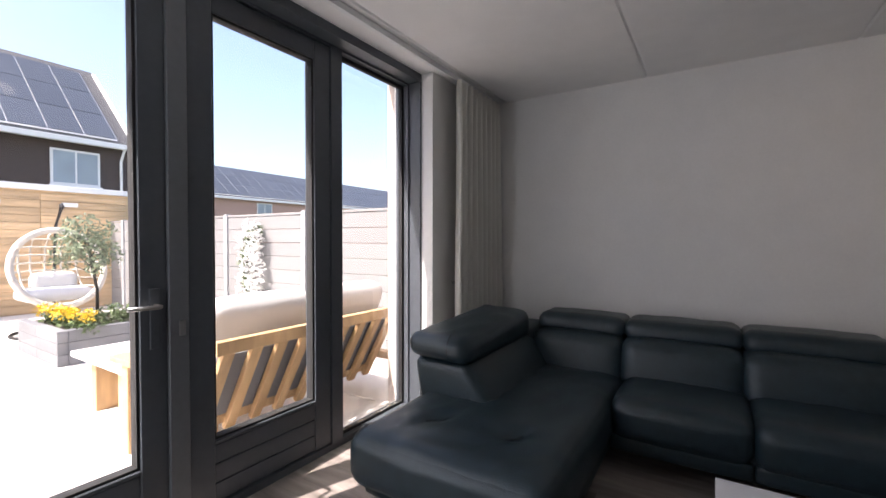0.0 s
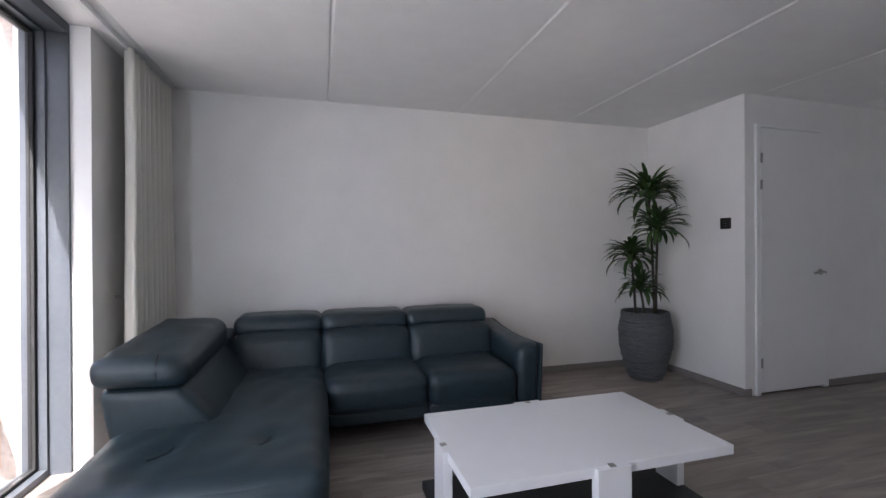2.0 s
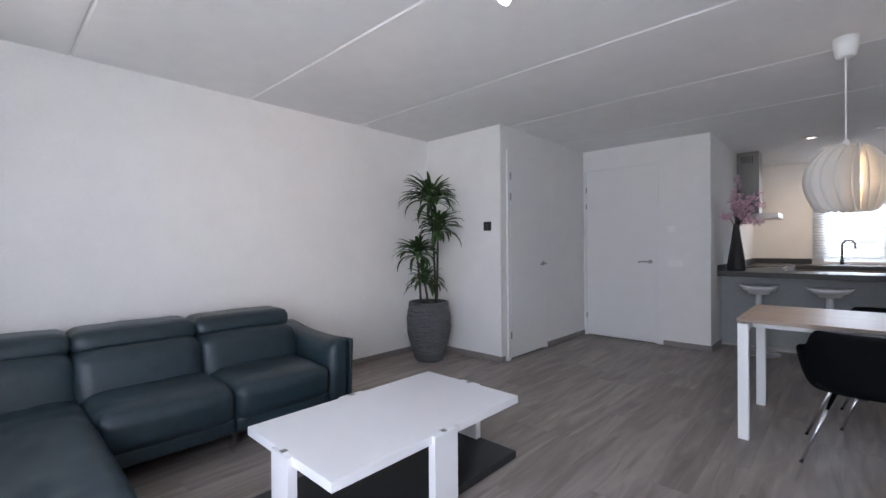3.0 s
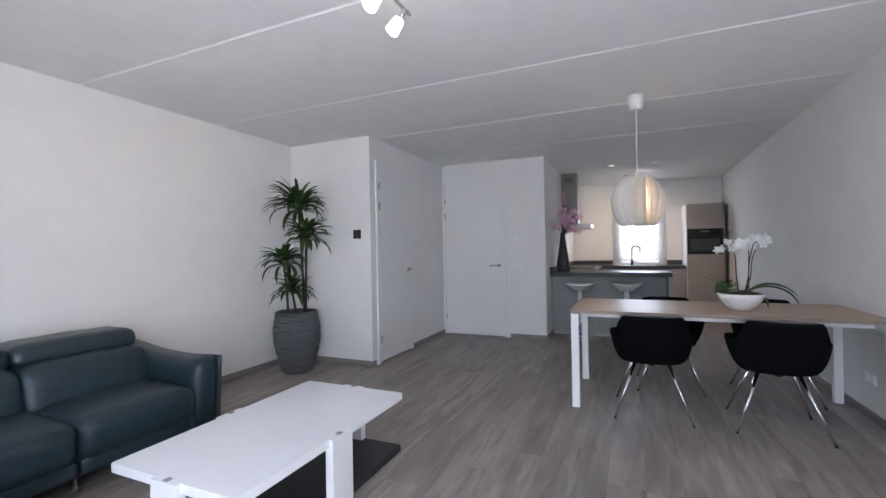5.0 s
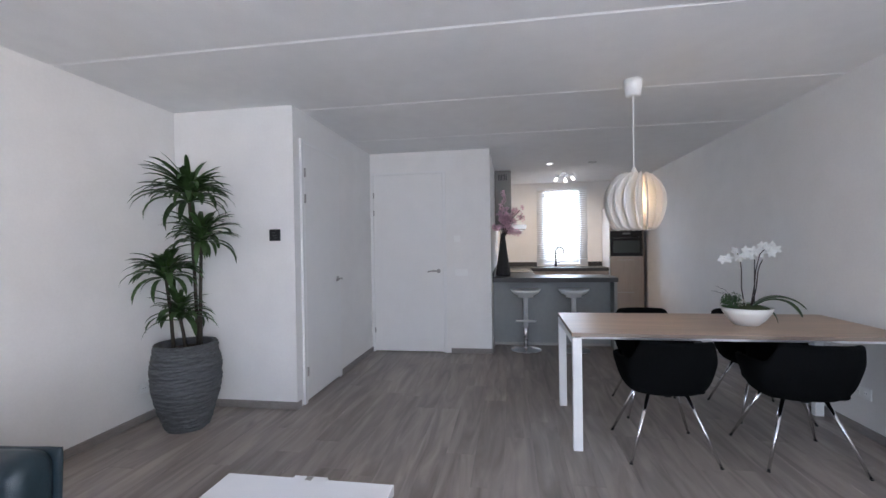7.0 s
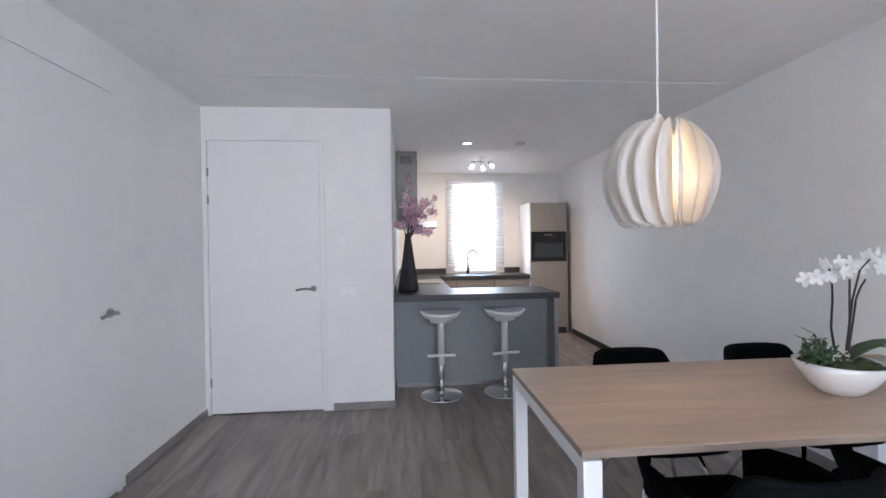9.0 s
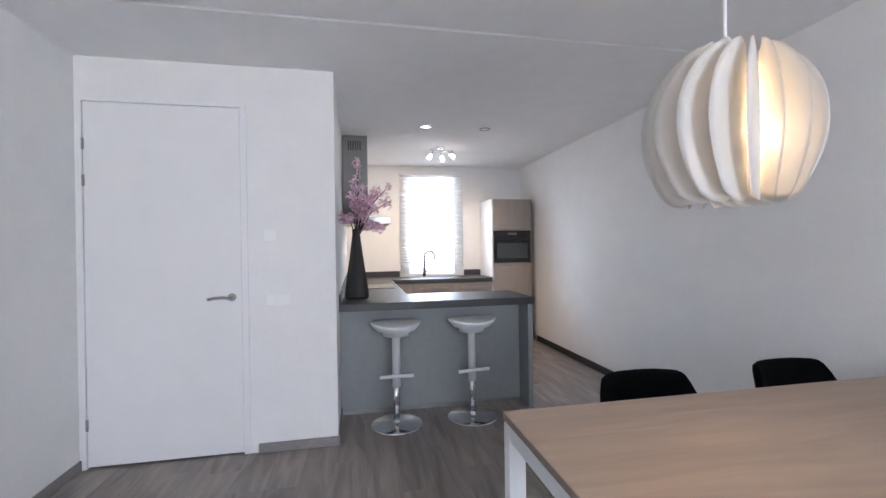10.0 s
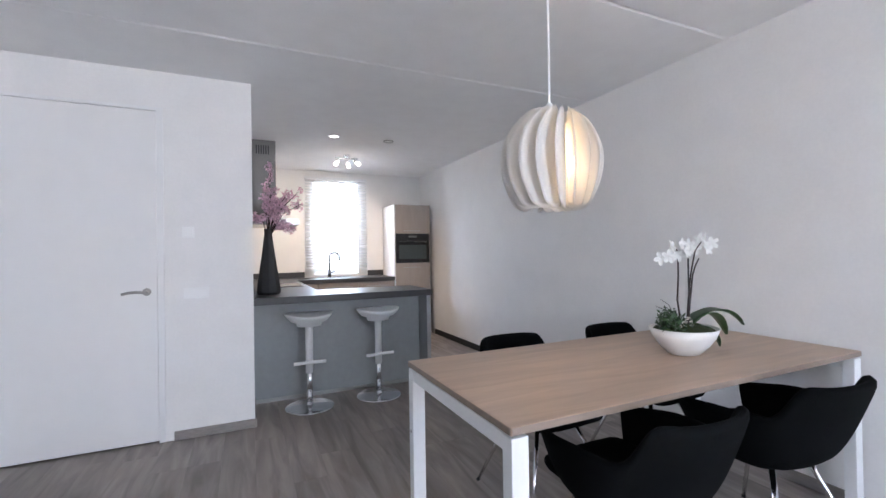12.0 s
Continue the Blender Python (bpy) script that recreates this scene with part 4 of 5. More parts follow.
spot_bar(0.67, 1.16, ((-0.24, (-0.3, 0.5, -0.7)), (0.0, (-0.5, 0.2, -0.8)), (0.22, (-0.35, 0.4, -0.85))), (1, 0, 0), "spot_bar", "chrome ceiling bar with lit glass spots")
spot_bar(7.15, 0.03, ((-0.10, (-0.6, -0.4, -0.5)), (0.0, (-0.3, -0.2, -0.9)), (0.10, (-0.5, 0.6, -0.8))), (0, 1, 0), "spot_cluster", "chrome kitchen ceiling cluster of lit spots", 0.75)
for y, lit in ((0.35, True), (-0.275, False)):
    s = thing("recessed_spot", (6.29, y, H), "round recessed ceiling spot, lit" if lit else "round recessed ceiling spot, switched off", "ceiling lamp", "recessed spots")
    part("ring", lathe([(0.060, -0.0005), (0.058, -0.006), (0.044, -0.007), (0.042, -0.002)], 32, cap=False), STEEL, s, "", True)
    part("lens", lathe([(0.042, -0.003), (0.002, -0.0035)], 24), SPOTG if lit else PLAST, s)
for lamp_name, eye, aim, watts, wide in (("spot_bar_light", (0.72, 1.34, H - 0.24), (1.5, YS, 1.5), 3.5, 80), ("kitchen_light", (7.05, 0.02, H - 0.26), (7.95, 0.25, 0.9), 6.5, 150)):
    lamp = new(lamp_name, bpy.data.lights.new(lamp_name, "SPOT"))
    lamp.data.energy, lamp.data.color, lamp.data.shadow_soft_size = watts, (1.0, 0.76, 0.50), 0.04
    lamp.data.spot_size, lamp.data.spot_blend = radians(wide), 1.0
    lamp.matrix_world = look(eye, aim)


# ---- kitchen ----
BX0, BX1, BY0 = 5.385, 6.0, -0.41      # bar top
BZ = 0.937
wt = thing("breakfast_bar", label="dark grey breakfast bar worktop", category="worktop")
part("slab", box(BX0, BX1, BY0, YH - 0.002, BZ - 0.06, BZ, bevel=0.003), WORKTOP, wt)
part("upstand", box(BX0 + 0.01, BX1, YH - 0.016, YH - 0.002, BZ, BZ + 0.075, bevel=0.002, seg=1), WORKTOP, wt)
rebase(wt, 5.7, 0.4, BZ - 0.06)
bp = thing("bar_cabinet", label="matt grey bar back panel under the breakfast bar", category="cabinet")
part("front_panel", box(5.60, 5.62, BY0 + 0.055, YH - 0.002, 0.03, BZ - 0.0605), PANEL, bp)
part("end_panel", box(BX0 + 0.012, BX1 - 0.01, BY0 + 0.012, BY0 + 0.052, 0.0, BZ - 0.0605, bevel=0.002, seg=1), PANEL, bp)
part("body", box(5.621, BX1 - 0.02, BY0 + 0.055, YH - 0.004, 0.0, BZ - 0.0605), GREIGE, bp)
part("plinth_strip", box(5.59, 5.60, BY0 + 0.055, YH - 0.002, 0.0, 0.03), STEEL, bp, "thin bright plinth strip")
rebase(bp, 5.7, 0.4)


def pull(parent, x, y0, y1, z):
    part("handle", boxes((x - 0.028, x - 0.018, y0, y1, z - 0.006, z + 0.006), (x - 0.02, x, y0 + 0.01, y0 + 0.02, z - 0.004, z + 0.004), (x - 0.02, x, y1 - 0.02, y1 - 0.01, z - 0.004, z + 0.004)), STEEL, parent, "steel bar handle")


KX = XE - 0.62
for y0, y1 in ((-0.82, -0.27), (-0.265, 0.32), (0.325, 0.60)):
    c = thing("base_cabinet", label="greige kitchen base cabinet with drawers and steel handles", category="cabinet", group="kitchen base cabinets")
    part("body", box(KX + 0.02, XE - 0.005, y0, y1, 0.10, 0.875), GREIGE, c)
    for z0, z1 in ((0.12, 0.40), (0.405, 0.685), (0.69, 0.872)):
        dr = part("drawer", box(KX, KX + 0.019, y0 + 0.003, y1 - 0.003, z0, z1, bevel=0.002, seg=1), GREIGE, c)
        pull(dr, KX, y0 + 0.1, y1 - 0.1, z1 - 0.06)
    part("plinth", box(KX + 0.05, KX + 0.06, y0, y1, 0.0, 0.10), BLACKB, c)
    rebase(c, KX + 0.3, (y0 + y1) / 2)
for x0, x1 in ((6.02, 6.58), (6.585, 7.18), (7.185, 7.79)):
    c = thing("base_cabinet", label="greige kitchen base cabinet under the hob run", category="cabinet", group="kitchen base cabinets")
    part("body", box(x0, x1, 0.64, YH - 0.004, 0.10, 0.875), GREIGE, c)
    part("drawer", box(x0 + 0.003, x1 - 0.003, 0.62, 0.639, 0.12, 0.872, bevel=0.002, seg=1), GREIGE, c)
    part("plinth", box(x0, x1, 0.67, 0.68, 0.0, 0.10), BLACKB, c)
    rebase(c, (x0 + x1) / 2, 0.9)
wt = thing("kitchen_worktop", label="dark worktop along hob and sink walls", category="worktop")
part("slab", boxes((BX1 + 0.002, KX - 0.012, 0.605, YH - 0.002, 0.877, BZ - 0.002), (KX - 0.012, XE - 0.002, -0.822, YH - 0.002, 0.877, BZ - 0.002)), WORKTOP, wt)
for q in ((BX1 + 0.002, XE - 0.016, YH - 0.014, YH - 0.002), (XE - 0.016, XE - 0.003, WY1 + 0.01, YH - 0.015), (XE - 0.016, XE - 0.003, -0.822, WY0 - 0.01)):
    part("upstand", box(*q, BZ, BZ + 0.085), WORKTOP, wt, "low dark upstand")
part("front_trim", boxes((BX1 + 0.002, KX - 0.014, 0.600, 0.604, 0.88, BZ - 0.003)), STEEL, wt)
rebase(wt, 7.6, 0.5, 0.877)
hob = thing("hob", label="black glass hob set in the worktop", category="hob")
part("glass", box(6.60, 7.18, 0.66, 1.12, BZ - 0.002, BZ + 0.005, bevel=0.002, seg=1), OVENB, hob)
part("trim", boxes((6.59, 7.19, 0.648, 0.659, BZ - 0.002, BZ + 0.004)), STEEL, hob)
rebase(hob, 6.9, 0.9, BZ)
sk = thing("sink", label="inset steel kitchen sink below the window", category="sink")
bm = boxes((KX + 0.10, KX + 0.115, -0.34, 0.16, BZ - 0.002, BZ + 0.004), (KX + 0.465, KX + 0.48, -0.34, 0.16, BZ - 0.002, BZ + 0.004), (KX + 0.115, KX + 0.465, -0.34, -0.325, BZ - 0.002, BZ + 0.004), (KX + 0.115, KX + 0.465, 0.145, 0.16, BZ - 0.002, BZ + 0.004))
part("rim", bm, STEEL, sk)
part("basin", box(KX + 0.115, KX + 0.465, -0.325, 0.145, BZ - 0.0018, BZ - 0.0005), DARKM, sk)
rebase(sk, KX + 0.3, -0.09, BZ)
tp = thing("tap", (XE - 0.10, 0.07, BZ - 0.002), "tall curved steel kitchen tap by the window", "tap")
part("base", lathe([(0.026, 0), (0.026, 0.05), (0.018, 0.10), (0.014, 0.11)], 20), TAPST, tp, "", True)
part("spout", tube([(0, 0, 0.10), (0, 0, 0.30)] + arc((-0.02, -0.075, 0.30), 0.078, math.pi, 0.0, 12, (-0.26, -0.96, 0), (0, 0, 1))[1:] + [(-0.04, -0.15, 0.25)], 0.015, 12), TAPST, tp, "", True)
part("lever", tube([(0, -0.02, 0.07), (-0.01, -0.09, 0.085)], 0.007, 8), TAPST, tp)


def oven_tower():
    y0, y1, x0 = -1.43, -0.83, XE - 0.60
    c = thing("oven_tower", label="tall greige kitchen tower with built-in black oven", category="cabinet")
    part("side_panel", box(x0, XE - 0.004, y1 - 0.018, y1, 0.0, 2.05), WHITEM, c, "white side panel")
    part("side_panel", box(x0, XE - 0.004, y0, y0 + 0.018, 0.0, 2.05), GREIGE, c)
    part("body", box(x0 + 0.02, XE - 0.006, y0 + 0.019, y1 - 0.019, 0.10, 2.048), GREIGE, c)
    for z0, z1, hz in ((1.60, 2.045, 1.64), (0.55, 1.135, 1.07), (0.11, 0.545, 0.48)):
        dd = part("door", box(x0 - 0.001, x0 + 0.018, y0 + 0.021, y1 - 0.021, z0, z1, bevel=0.002, seg=1), GREIGE, c)
        pull(dd, x0, y0 + 0.18, y1 - 0.14, hz)
    part("plinth", box(x0 + 0.04, x0 + 0.05, y0 + 0.019, y1 - 0.019, 0.0, 0.10), BLACKB, c)
    rebase(c, x0 + 0.3, -1.13)
    o = thing("oven", label="black built-in oven with glass door", category="oven")
    part("front", box(x0 - 0.012, x0 + 0.018, y0 + 0.022, y1 - 0.022, 1.14, 1.595, bevel=0.004), OVENB, o)
    part("window", box(x0 - 0.0155, x0 - 0.0122, y0 + 0.07, y1 - 0.07, 1.20, 1.42, bevel=0.001, seg=1), OVENG, o)
    part("handle", tube([(x0 - 0.045, y0 + 0.08, 1.47), (x0 - 0.045, y1 - 0.08, 1.47)], 0.009, 10), BLACKP, o, "", True)
    part("handle_post", boxes((x0 - 0.045, x0 - 0.012, y0 + 0.09, y0 + 0.10, 1.465, 1.475), (x0 - 0.045, x0 - 0.012, y1 - 0.10, y1 - 0.09, 1.465, 1.475)), BLACKP, o)
    part("display", box(x0 - 0.0135, x0 - 0.0122, -1.20, -1.06, 1.535, 1.565), DARKGLYPH, o)
    rebase(o, x0, -1.13, 1.14)


oven_tower()
hd = thing("cooker_hood", label="stainless steel chimney cooker hood on the side wall", category="cooker hood")
part("chimney", box(6.74, 7.04, YH - 0.27, YH - 0.003, 1.70, H - 0.001, bevel=0.002, seg=1), HOODST, hd)
part("vent", boxes(*[(6.7375, 6.7405, YH - 0.20 + 0.025 * i, YH - 0.188 + 0.025 * i, 2.44, 2.54) for i in range(6)]), BLACKB, hd)
part("canopy", box(6.58, 7.20, YH - 0.50, YH - 0.003, 1.63, 1.70, bevel=0.004), STEEL, hd)
rebase(hd, 6.9, 0.95, 1.63)


# ---- vase with blossom ----
def blossom_vase():
    rnd = random.Random(3)
    x, y = 5.80, 1.06
    v = thing("vase", (x, y, BZ), "tall matt black faceted vase on the breakfast bar", "vase")
    part("body", lathe([(0.098, 0.0), (0.108, 0.02), (0.100, 0.10), (0.06, 0.36), (0.034, 0.56), (0.036, 0.60), (0.028, 0.598), (0.024, 0.5)], 10), VASE, v)
    f = thing("blossom_branches", (x, y, BZ + 0.52), "pink cherry blossom branches standing in the vase", "flowers")
    spots = []
    for i in range(14):
        a, out, up = rnd.uniform(-math.pi * 1.15, -0.15), rnd.uniform(0.08, 0.32), rnd.uniform(0.08, 0.50)
        if i == 0:
            a, out, up = -1.6, 0.03, 0.66
        if i in (1, 2):
            a, out, up = -1.5 - 0.3 * i, 0.30, 0.22 + 0.1 * i
        end = Vector((math.cos(a) * out, math.sin(a) * out, up))
        mid = end * 0.45 + Vector((0, 0, 0.08))
        part("branch", tube([(0, 0, 0), mid, end], 0.005, 7, 0.002), TWIG, f, "", True)
        for k in range(6):
            u = 0.4 + 0.6 * k / 5
            spots.append((mid.lerp(end, (u - 0.4) / 0.6) + Vector((rnd.uniform(-0.03, 0.03), rnd.uniform(-0.03, 0.03), rnd.uniform(-0.02, 0.03))), 0.042, 23))
    part("blossoms", clumps(spots, 0.021, rnd), PINK, f)


blossom_vase()


# ---- bar stools ----
def bar_stool():
    s = thing("bar_stool", label="white saddle-seat bar stool on a chrome disc base", category="bar stool", group="stools at the breakfast bar")
    part("base_disc", lathe([(0.200, 0.0), (0.202, 0.006), (0.195, 0.012), (0.05, 0.024), (0.028, 0.035), (0.024, 0.05)], 48), CHROME, s, "chrome disc base", True)
    part("gas_column", lathe([(0.024, 0.04), (0.024, 0.36)], 20), CHROME, s, "", True)
    part("column", lathe([(0.031, 0.295), (0.031, 0.70), (0.034, 0.72)], 20), WHITEM, s, "white column", True)
    part("foot_rest", tube([(-0.04, -0.13, 0.385), (-0.045, -0.06, 0.387), (-0.035, 0, 0.388), (-0.045, 0.06, 0.387), (-0.04, 0.13, 0.385)], 0.014, 10), WHITEM, s, "", True)
    bm = lathe([(0.03, 0.69), (0.098, 0.692), (0.105, 0.72), (0.15, 0.735), (0.185, 0.765), (0.198, 0.785), (0.188, 0.789), (0.12, 0.768), (0.005, 0.760)], 40)
    for v in bm.verts:
        if v.co.z > 0.74:
            v.co.z += 0.35 * (v.co.y ** 2) - 0.1 * (v.co.x ** 2) * (1 if v.co.x < 0 else 0.4)
        v.co.x *= 0.92
    part("seat", bm, WHITEM, s, "", True)
    return s


st = bar_stool()
st.matrix_basis = pose(5.30, 0.768, 0)
copy_thing(st, pose(5.32, 0.158, 0, 0, 0, 8))


# ---- garden ----
GZ = -0.06
ground = structure("ground", boxes((-400, 400, -400, 400, GZ - 0.4, GZ - 0.14)), GRASS, "flat ground reaching the horizon", "ground")
structure("patio_bed", box(-13, -2.16, -6, 4.2, GZ - 0.14, GZ - 0.012), FPOST, "sand bed under the patio tiles", "pavement")
structure("facade_brick_base", boxes((-2.22, -2.151, OY1 + 0.001, YS + 0.4, GZ, 2.9), (-2.22, -2.151, YR - 0.4, OY0 - 0.001, GZ, 2.9), (-2.22, -2.151, OY0 - 0.001, OY1 + 0.001, H, 2.9)), BRICK, "pale brick outer leaf of the facade", "wall")


def garden_fence():
    f = thing("fence", label="grey composite board fence with slim posts", category="fence")
    fy = 4.10
    posts = [-2.81 - 1.8 * k for k in range(5)]
    for x in posts:
        part("post", box(x - 0.04, x + 0.04, fy - 0.04, fy + 0.04, GZ - 0.05, 1.72, bevel=0.004, seg=1), FPOST, f)
    bays = [(-2.77, -2.31)] + [(b + 0.04, a - 0.04) for a, b in zip(posts, posts[1:])] + [(-10.6, posts[-1] - 0.04)]
    for x0, x1 in bays:
        for k in range(9):
            part("board", box(x0, x1, fy - 0.012, fy + 0.012, GZ + 0.02 + k * 0.19, GZ + 0.204 + k * 0.19, bevel=0.004, seg=1), FENCE, f)
        part("cap_rail", box(x0, x1, fy - 0.022, fy + 0.022, GZ + 1.731, GZ + 1.763), FENCE, f)
    rebase(f, -6, fy, GZ)


garden_fence()


def shed():
    s = thing("shed", label="larch-clad garden shed with white roof edge", category="shed")
    x = -10.7
    part("body", box(x - 2.4, x, -3.0, 5.2, GZ, 2.25), SHEDW, s)
    for k in range(16):
        for y0, y1 in ((-3.0, 0.05), (0.06, 3.0), (3.01, 5.2)):
            part("cladding_board", box(x, x + 0.022, y0, y1, GZ + 0.02 + k * 0.14, GZ + 0.152 + k * 0.14, bevel=0.004, seg=1), SHEDW, s)
    part("roof_edge", box(x - 2.5, x + 0.06, -3.1, 5.3, 2.25, 2.36, bevel=0.01), TRIMW, s, "white roof edge")
    for y in (2.35, 3.45):
        part("vent_plate", box(x + 0.022, x + 0.035, y - 0.12, y + 0.12, 1.96, 2.04, bevel=0.003), TRIMW, s)
    rebase(s, x - 1.2, 1, GZ)


shed()


def row_house(x, y0, y1, solar_rows, label, wins, wall_mat, rz):
    """A terrace with its eaves towards the garden, a tiled roof and solar panels."""
    h = thing("row_house", label=label, category="house")
    ez, dep = 5.2, 4.0
    part("wall", boxes((x - 2 * dep, x, y0, y1, GZ - 0.1, ez)), wall_mat, h)
    bm = bmesh.new()
    ring = []
    for sy in (y0 - 0.15, y1 + 0.15):
        ring.append([bm.verts.new((x + 0.35, sy, ez - 0.30)), bm.verts.new((x - dep, sy, rz)), bm.verts.new((x - 2 * dep - 0.35, sy, ez - 0.30))])
    a, b = ring
    bm.faces.new((a[0], b[0], b[1], a[1]))
    bm.faces.new((a[1], b[1], b[2], a[2]))
    bm.faces.new((a[0], a[1], a[2]))
    bm.faces.new((b[0], b[2], b[1]))
    bm.faces.new((a[0], a[2], b[2], b[0]))
    part("roof", bm, TILE, h)
    part("gutter", box(x + 0.22, x + 0.42, y0 - 0.2, y1 + 0.2, ez - 0.36, ez - 0.16, bevel=0.02), TRIMW, h, "white gutter board")
    ang = math.atan2(rz - ez + 0.30, dep + 0.35)
    verge = boxes((-0.1, 5.65, -0.06, 0.06, -0.06, 0.08))
    vg = part("verge", verge, TRIMW, h)
    vg.matrix_basis = Matrix.Translation((x + 0.35, y1 + 0.16, ez - 0.30)) @ Matrix.Rotation(math.pi, 4, "Z") @ Matrix.Rotation(-ang, 4, "Y")
    pm = as_mesh("solar_panel", box(0.018, 1.642, 0.015, 1.025, 0.05, 0.09, bevel=0.006, seg=1), SOLAR)
    base = Matrix.Translation((x + 0.35, y0, ez - 0.30)) @ Matrix.Rotation(math.pi, 4, "Z") @ Matrix.Rotation(-ang, 4, "Y")
    count = int((y1 - y0 - 0.6) / 1.04)
    tray = part("solar_tray", box(0.42, 0.45 + solar_rows * 1.66, -0.4 - count * 1.04 - 0.02, -0.38, 0.02, 0.06), TRIMW, h, "pale mounting frame of the panels")
    tray.matrix_basis = base
    for rr in range(solar_rows):
        for c in range(count):
            o = new("solar_panel", pm)
            o.parent = h
            o.matrix_basis = base @ Matrix.Translation((0.45 + rr * 1.66, -0.4 - (c + 1) * 1.04, 0))
    for yw, z0, z1, wid in wins:
        w2 = part("window", box(x, x + 0.05, yw - wid / 2, yw + wid / 2, z0, z1), TRIMW, h, "white framed window")
        for s0, s1 in ((-wid / 2 + 0.08, -0.03), (0.03, wid / 2 - 0.08)):
            part("pane", box(x + 0.03, x + 0.056, yw + s0, yw + s1, z0 + 0.08, z1 - 0.08), FARGLASS, w2)
        part("sill", box(x, x + 0.12, yw - wid / 2 - 0.05, yw + wid / 2 + 0.05, z0 - 0.07, z0), TRIMW, w2)
    part("downpipe", tube([(x + 0.3, y1 - 0.25, ez - 0.35), (x + 0.1, y1 - 0.3, ez - 0.8), (x + 0.1, y1 - 0.3, GZ)], 0.05, 8), TRIMW, h)
    rebase(h, x - dep, (y0 + y1) / 2, GZ)


row_house(-20.0, -9.3, 8.16, 3, "terraced house with brown cladding, white window and solar roof", ((6.45, 3.31, 4.61, 1.47), (1.7, 3.31, 4.61, 1.47), (-2.8, 3.31, 4.61, 1.47)), BROWN, 8.9)
row_house(-35.5, 15.3, 67.3, 3, "long far terrace with solar panels on its roof", tuple((19.3 + 6 * k, 3.4, 4.7, 1.6) for k in range(8)), SALMON, 8.2)


def slatted_bench():
    s = thing("garden_bench", label="pine garden sofa with slatted back turned to the window", category="bench")
    y0, y1 = 1.58, 3.20

    def leaning(name, y, wdt):
        bm = box(-0.02, 0.02, -wdt / 2, wdt / 2, 0, 0.66, bevel=0.004, seg=1)
        ob = part(name, bm, PINE, s)
        ob.matrix_basis = Matrix.Translation((-2.66, y, 0.10)) @ Matrix.Rotation(radians(29), 4, "Y") @ Matrix.Rotation(radians(-0), 4, "X")
        return ob

    n = 9
    for k in range(n):
        leaning("back_slat", y0 + 0.06 + (y1 - y0 - 0.12) * k / (n - 1), 0.075)
    # added sheet: its dark colour paints the shade on the cushion backs
    back = part("back_cloth", box(-0.05, -0.03, -(y1 - y0) / 2 + 0.03, (y1 - y0) / 2 - 0.03, 0.06, 0.60), CUSH_SHADE, s, "added dark sheet for the shaded cushion backs")
    back.matrix_basis = Matrix.Translation((-2.66, (y0 + y1) / 2, 0.10)) @ Matrix.Rotation(radians(29), 4, "Y")
    part("top_rail", box(-2.375, -2.315, y0 - 0.02, y1 + 0.02, 0.665, 0.745, bevel=0.006), PINE, s)
    part("lower_rail", box(-2.70, -2.64, y0, y1, 0.14, 0.21, bevel=0.005), PINE, s)
    for y in (y0 - 0.06, y1 + 0.02):
        part("end_beam", box(-3.35, -2.36, y, y + 0.07, 0.24, 0.31, bevel=0.005), PINE, s)
        for x in (-3.32, -2.43):
            part("leg", box(x, x + 0.07, y + 0.002, y + 0.068, GZ, 0.24, bevel=0.004, seg=1), PINE, s)
    part("arm_post", box(-3.22, -3.13, y0 - 0.14, y0 - 0.06, GZ, 0.52, bevel=0.005), PINE, s)
    part("arm", box(-3.35, -2.40, y0 - 0.16, y0 - 0.04, 0.52, 0.56, bevel=0.005), PINE, s)
    for k in range(6):
        part("seat_slat", box(-3.34 + k * 0.115, -3.25 + k * 0.115, y0, y1, 0.315, 0.345, bevel=0.004, seg=1), PINE, s)
    rebase(s, -2.85, 2.3, GZ)
    for k in range(2):
        c = thing("back_cushion", (-2.62, 2.0 + 0.8 * k, 0.50), "pale grey outdoor back cushion leaning on the bench", "cushion", "bench cushions")
        ob = part("cushion", cushion(-0.09, 0.09, -0.39, 0.39, -0.14, 0.48, r=0.07, puff=0.03, n=8), CUSH, c, "", True)
        ob.matrix_basis = pose(-0.1, 0, 0, 0, 24, 0)
        c = thing("seat_cushion", (-3.0, 2.0 + 0.8 * k, 0.345), "grey outdoor seat cushion on the bench", "cushion", "bench cushions")
        part("cushion", cushion(-0.33, 0.26, -0.39, 0.39, 0.0, 0.14, r=0.05, puff=0.02, n=8), CUSH, c, "", True)


slatted_bench()
t = thing("garden_table", label="low garden table with pale slab top", category="table")
part("tabletop", box(-4.45, -3.40, 1.55, 2.27, 0.36, 0.405, bevel=0.005), CONC, t)
part("leg", box(-4.25, -4.15, 1.62, 2.18, GZ, 0.36, bevel=0.004), PINE, t)
part("leg", box(-3.75, -3.65, 1.62, 2.18, GZ, 0.36, bevel=0.004), PINE, t)
rebase(t, -3.9, 1.9, GZ)


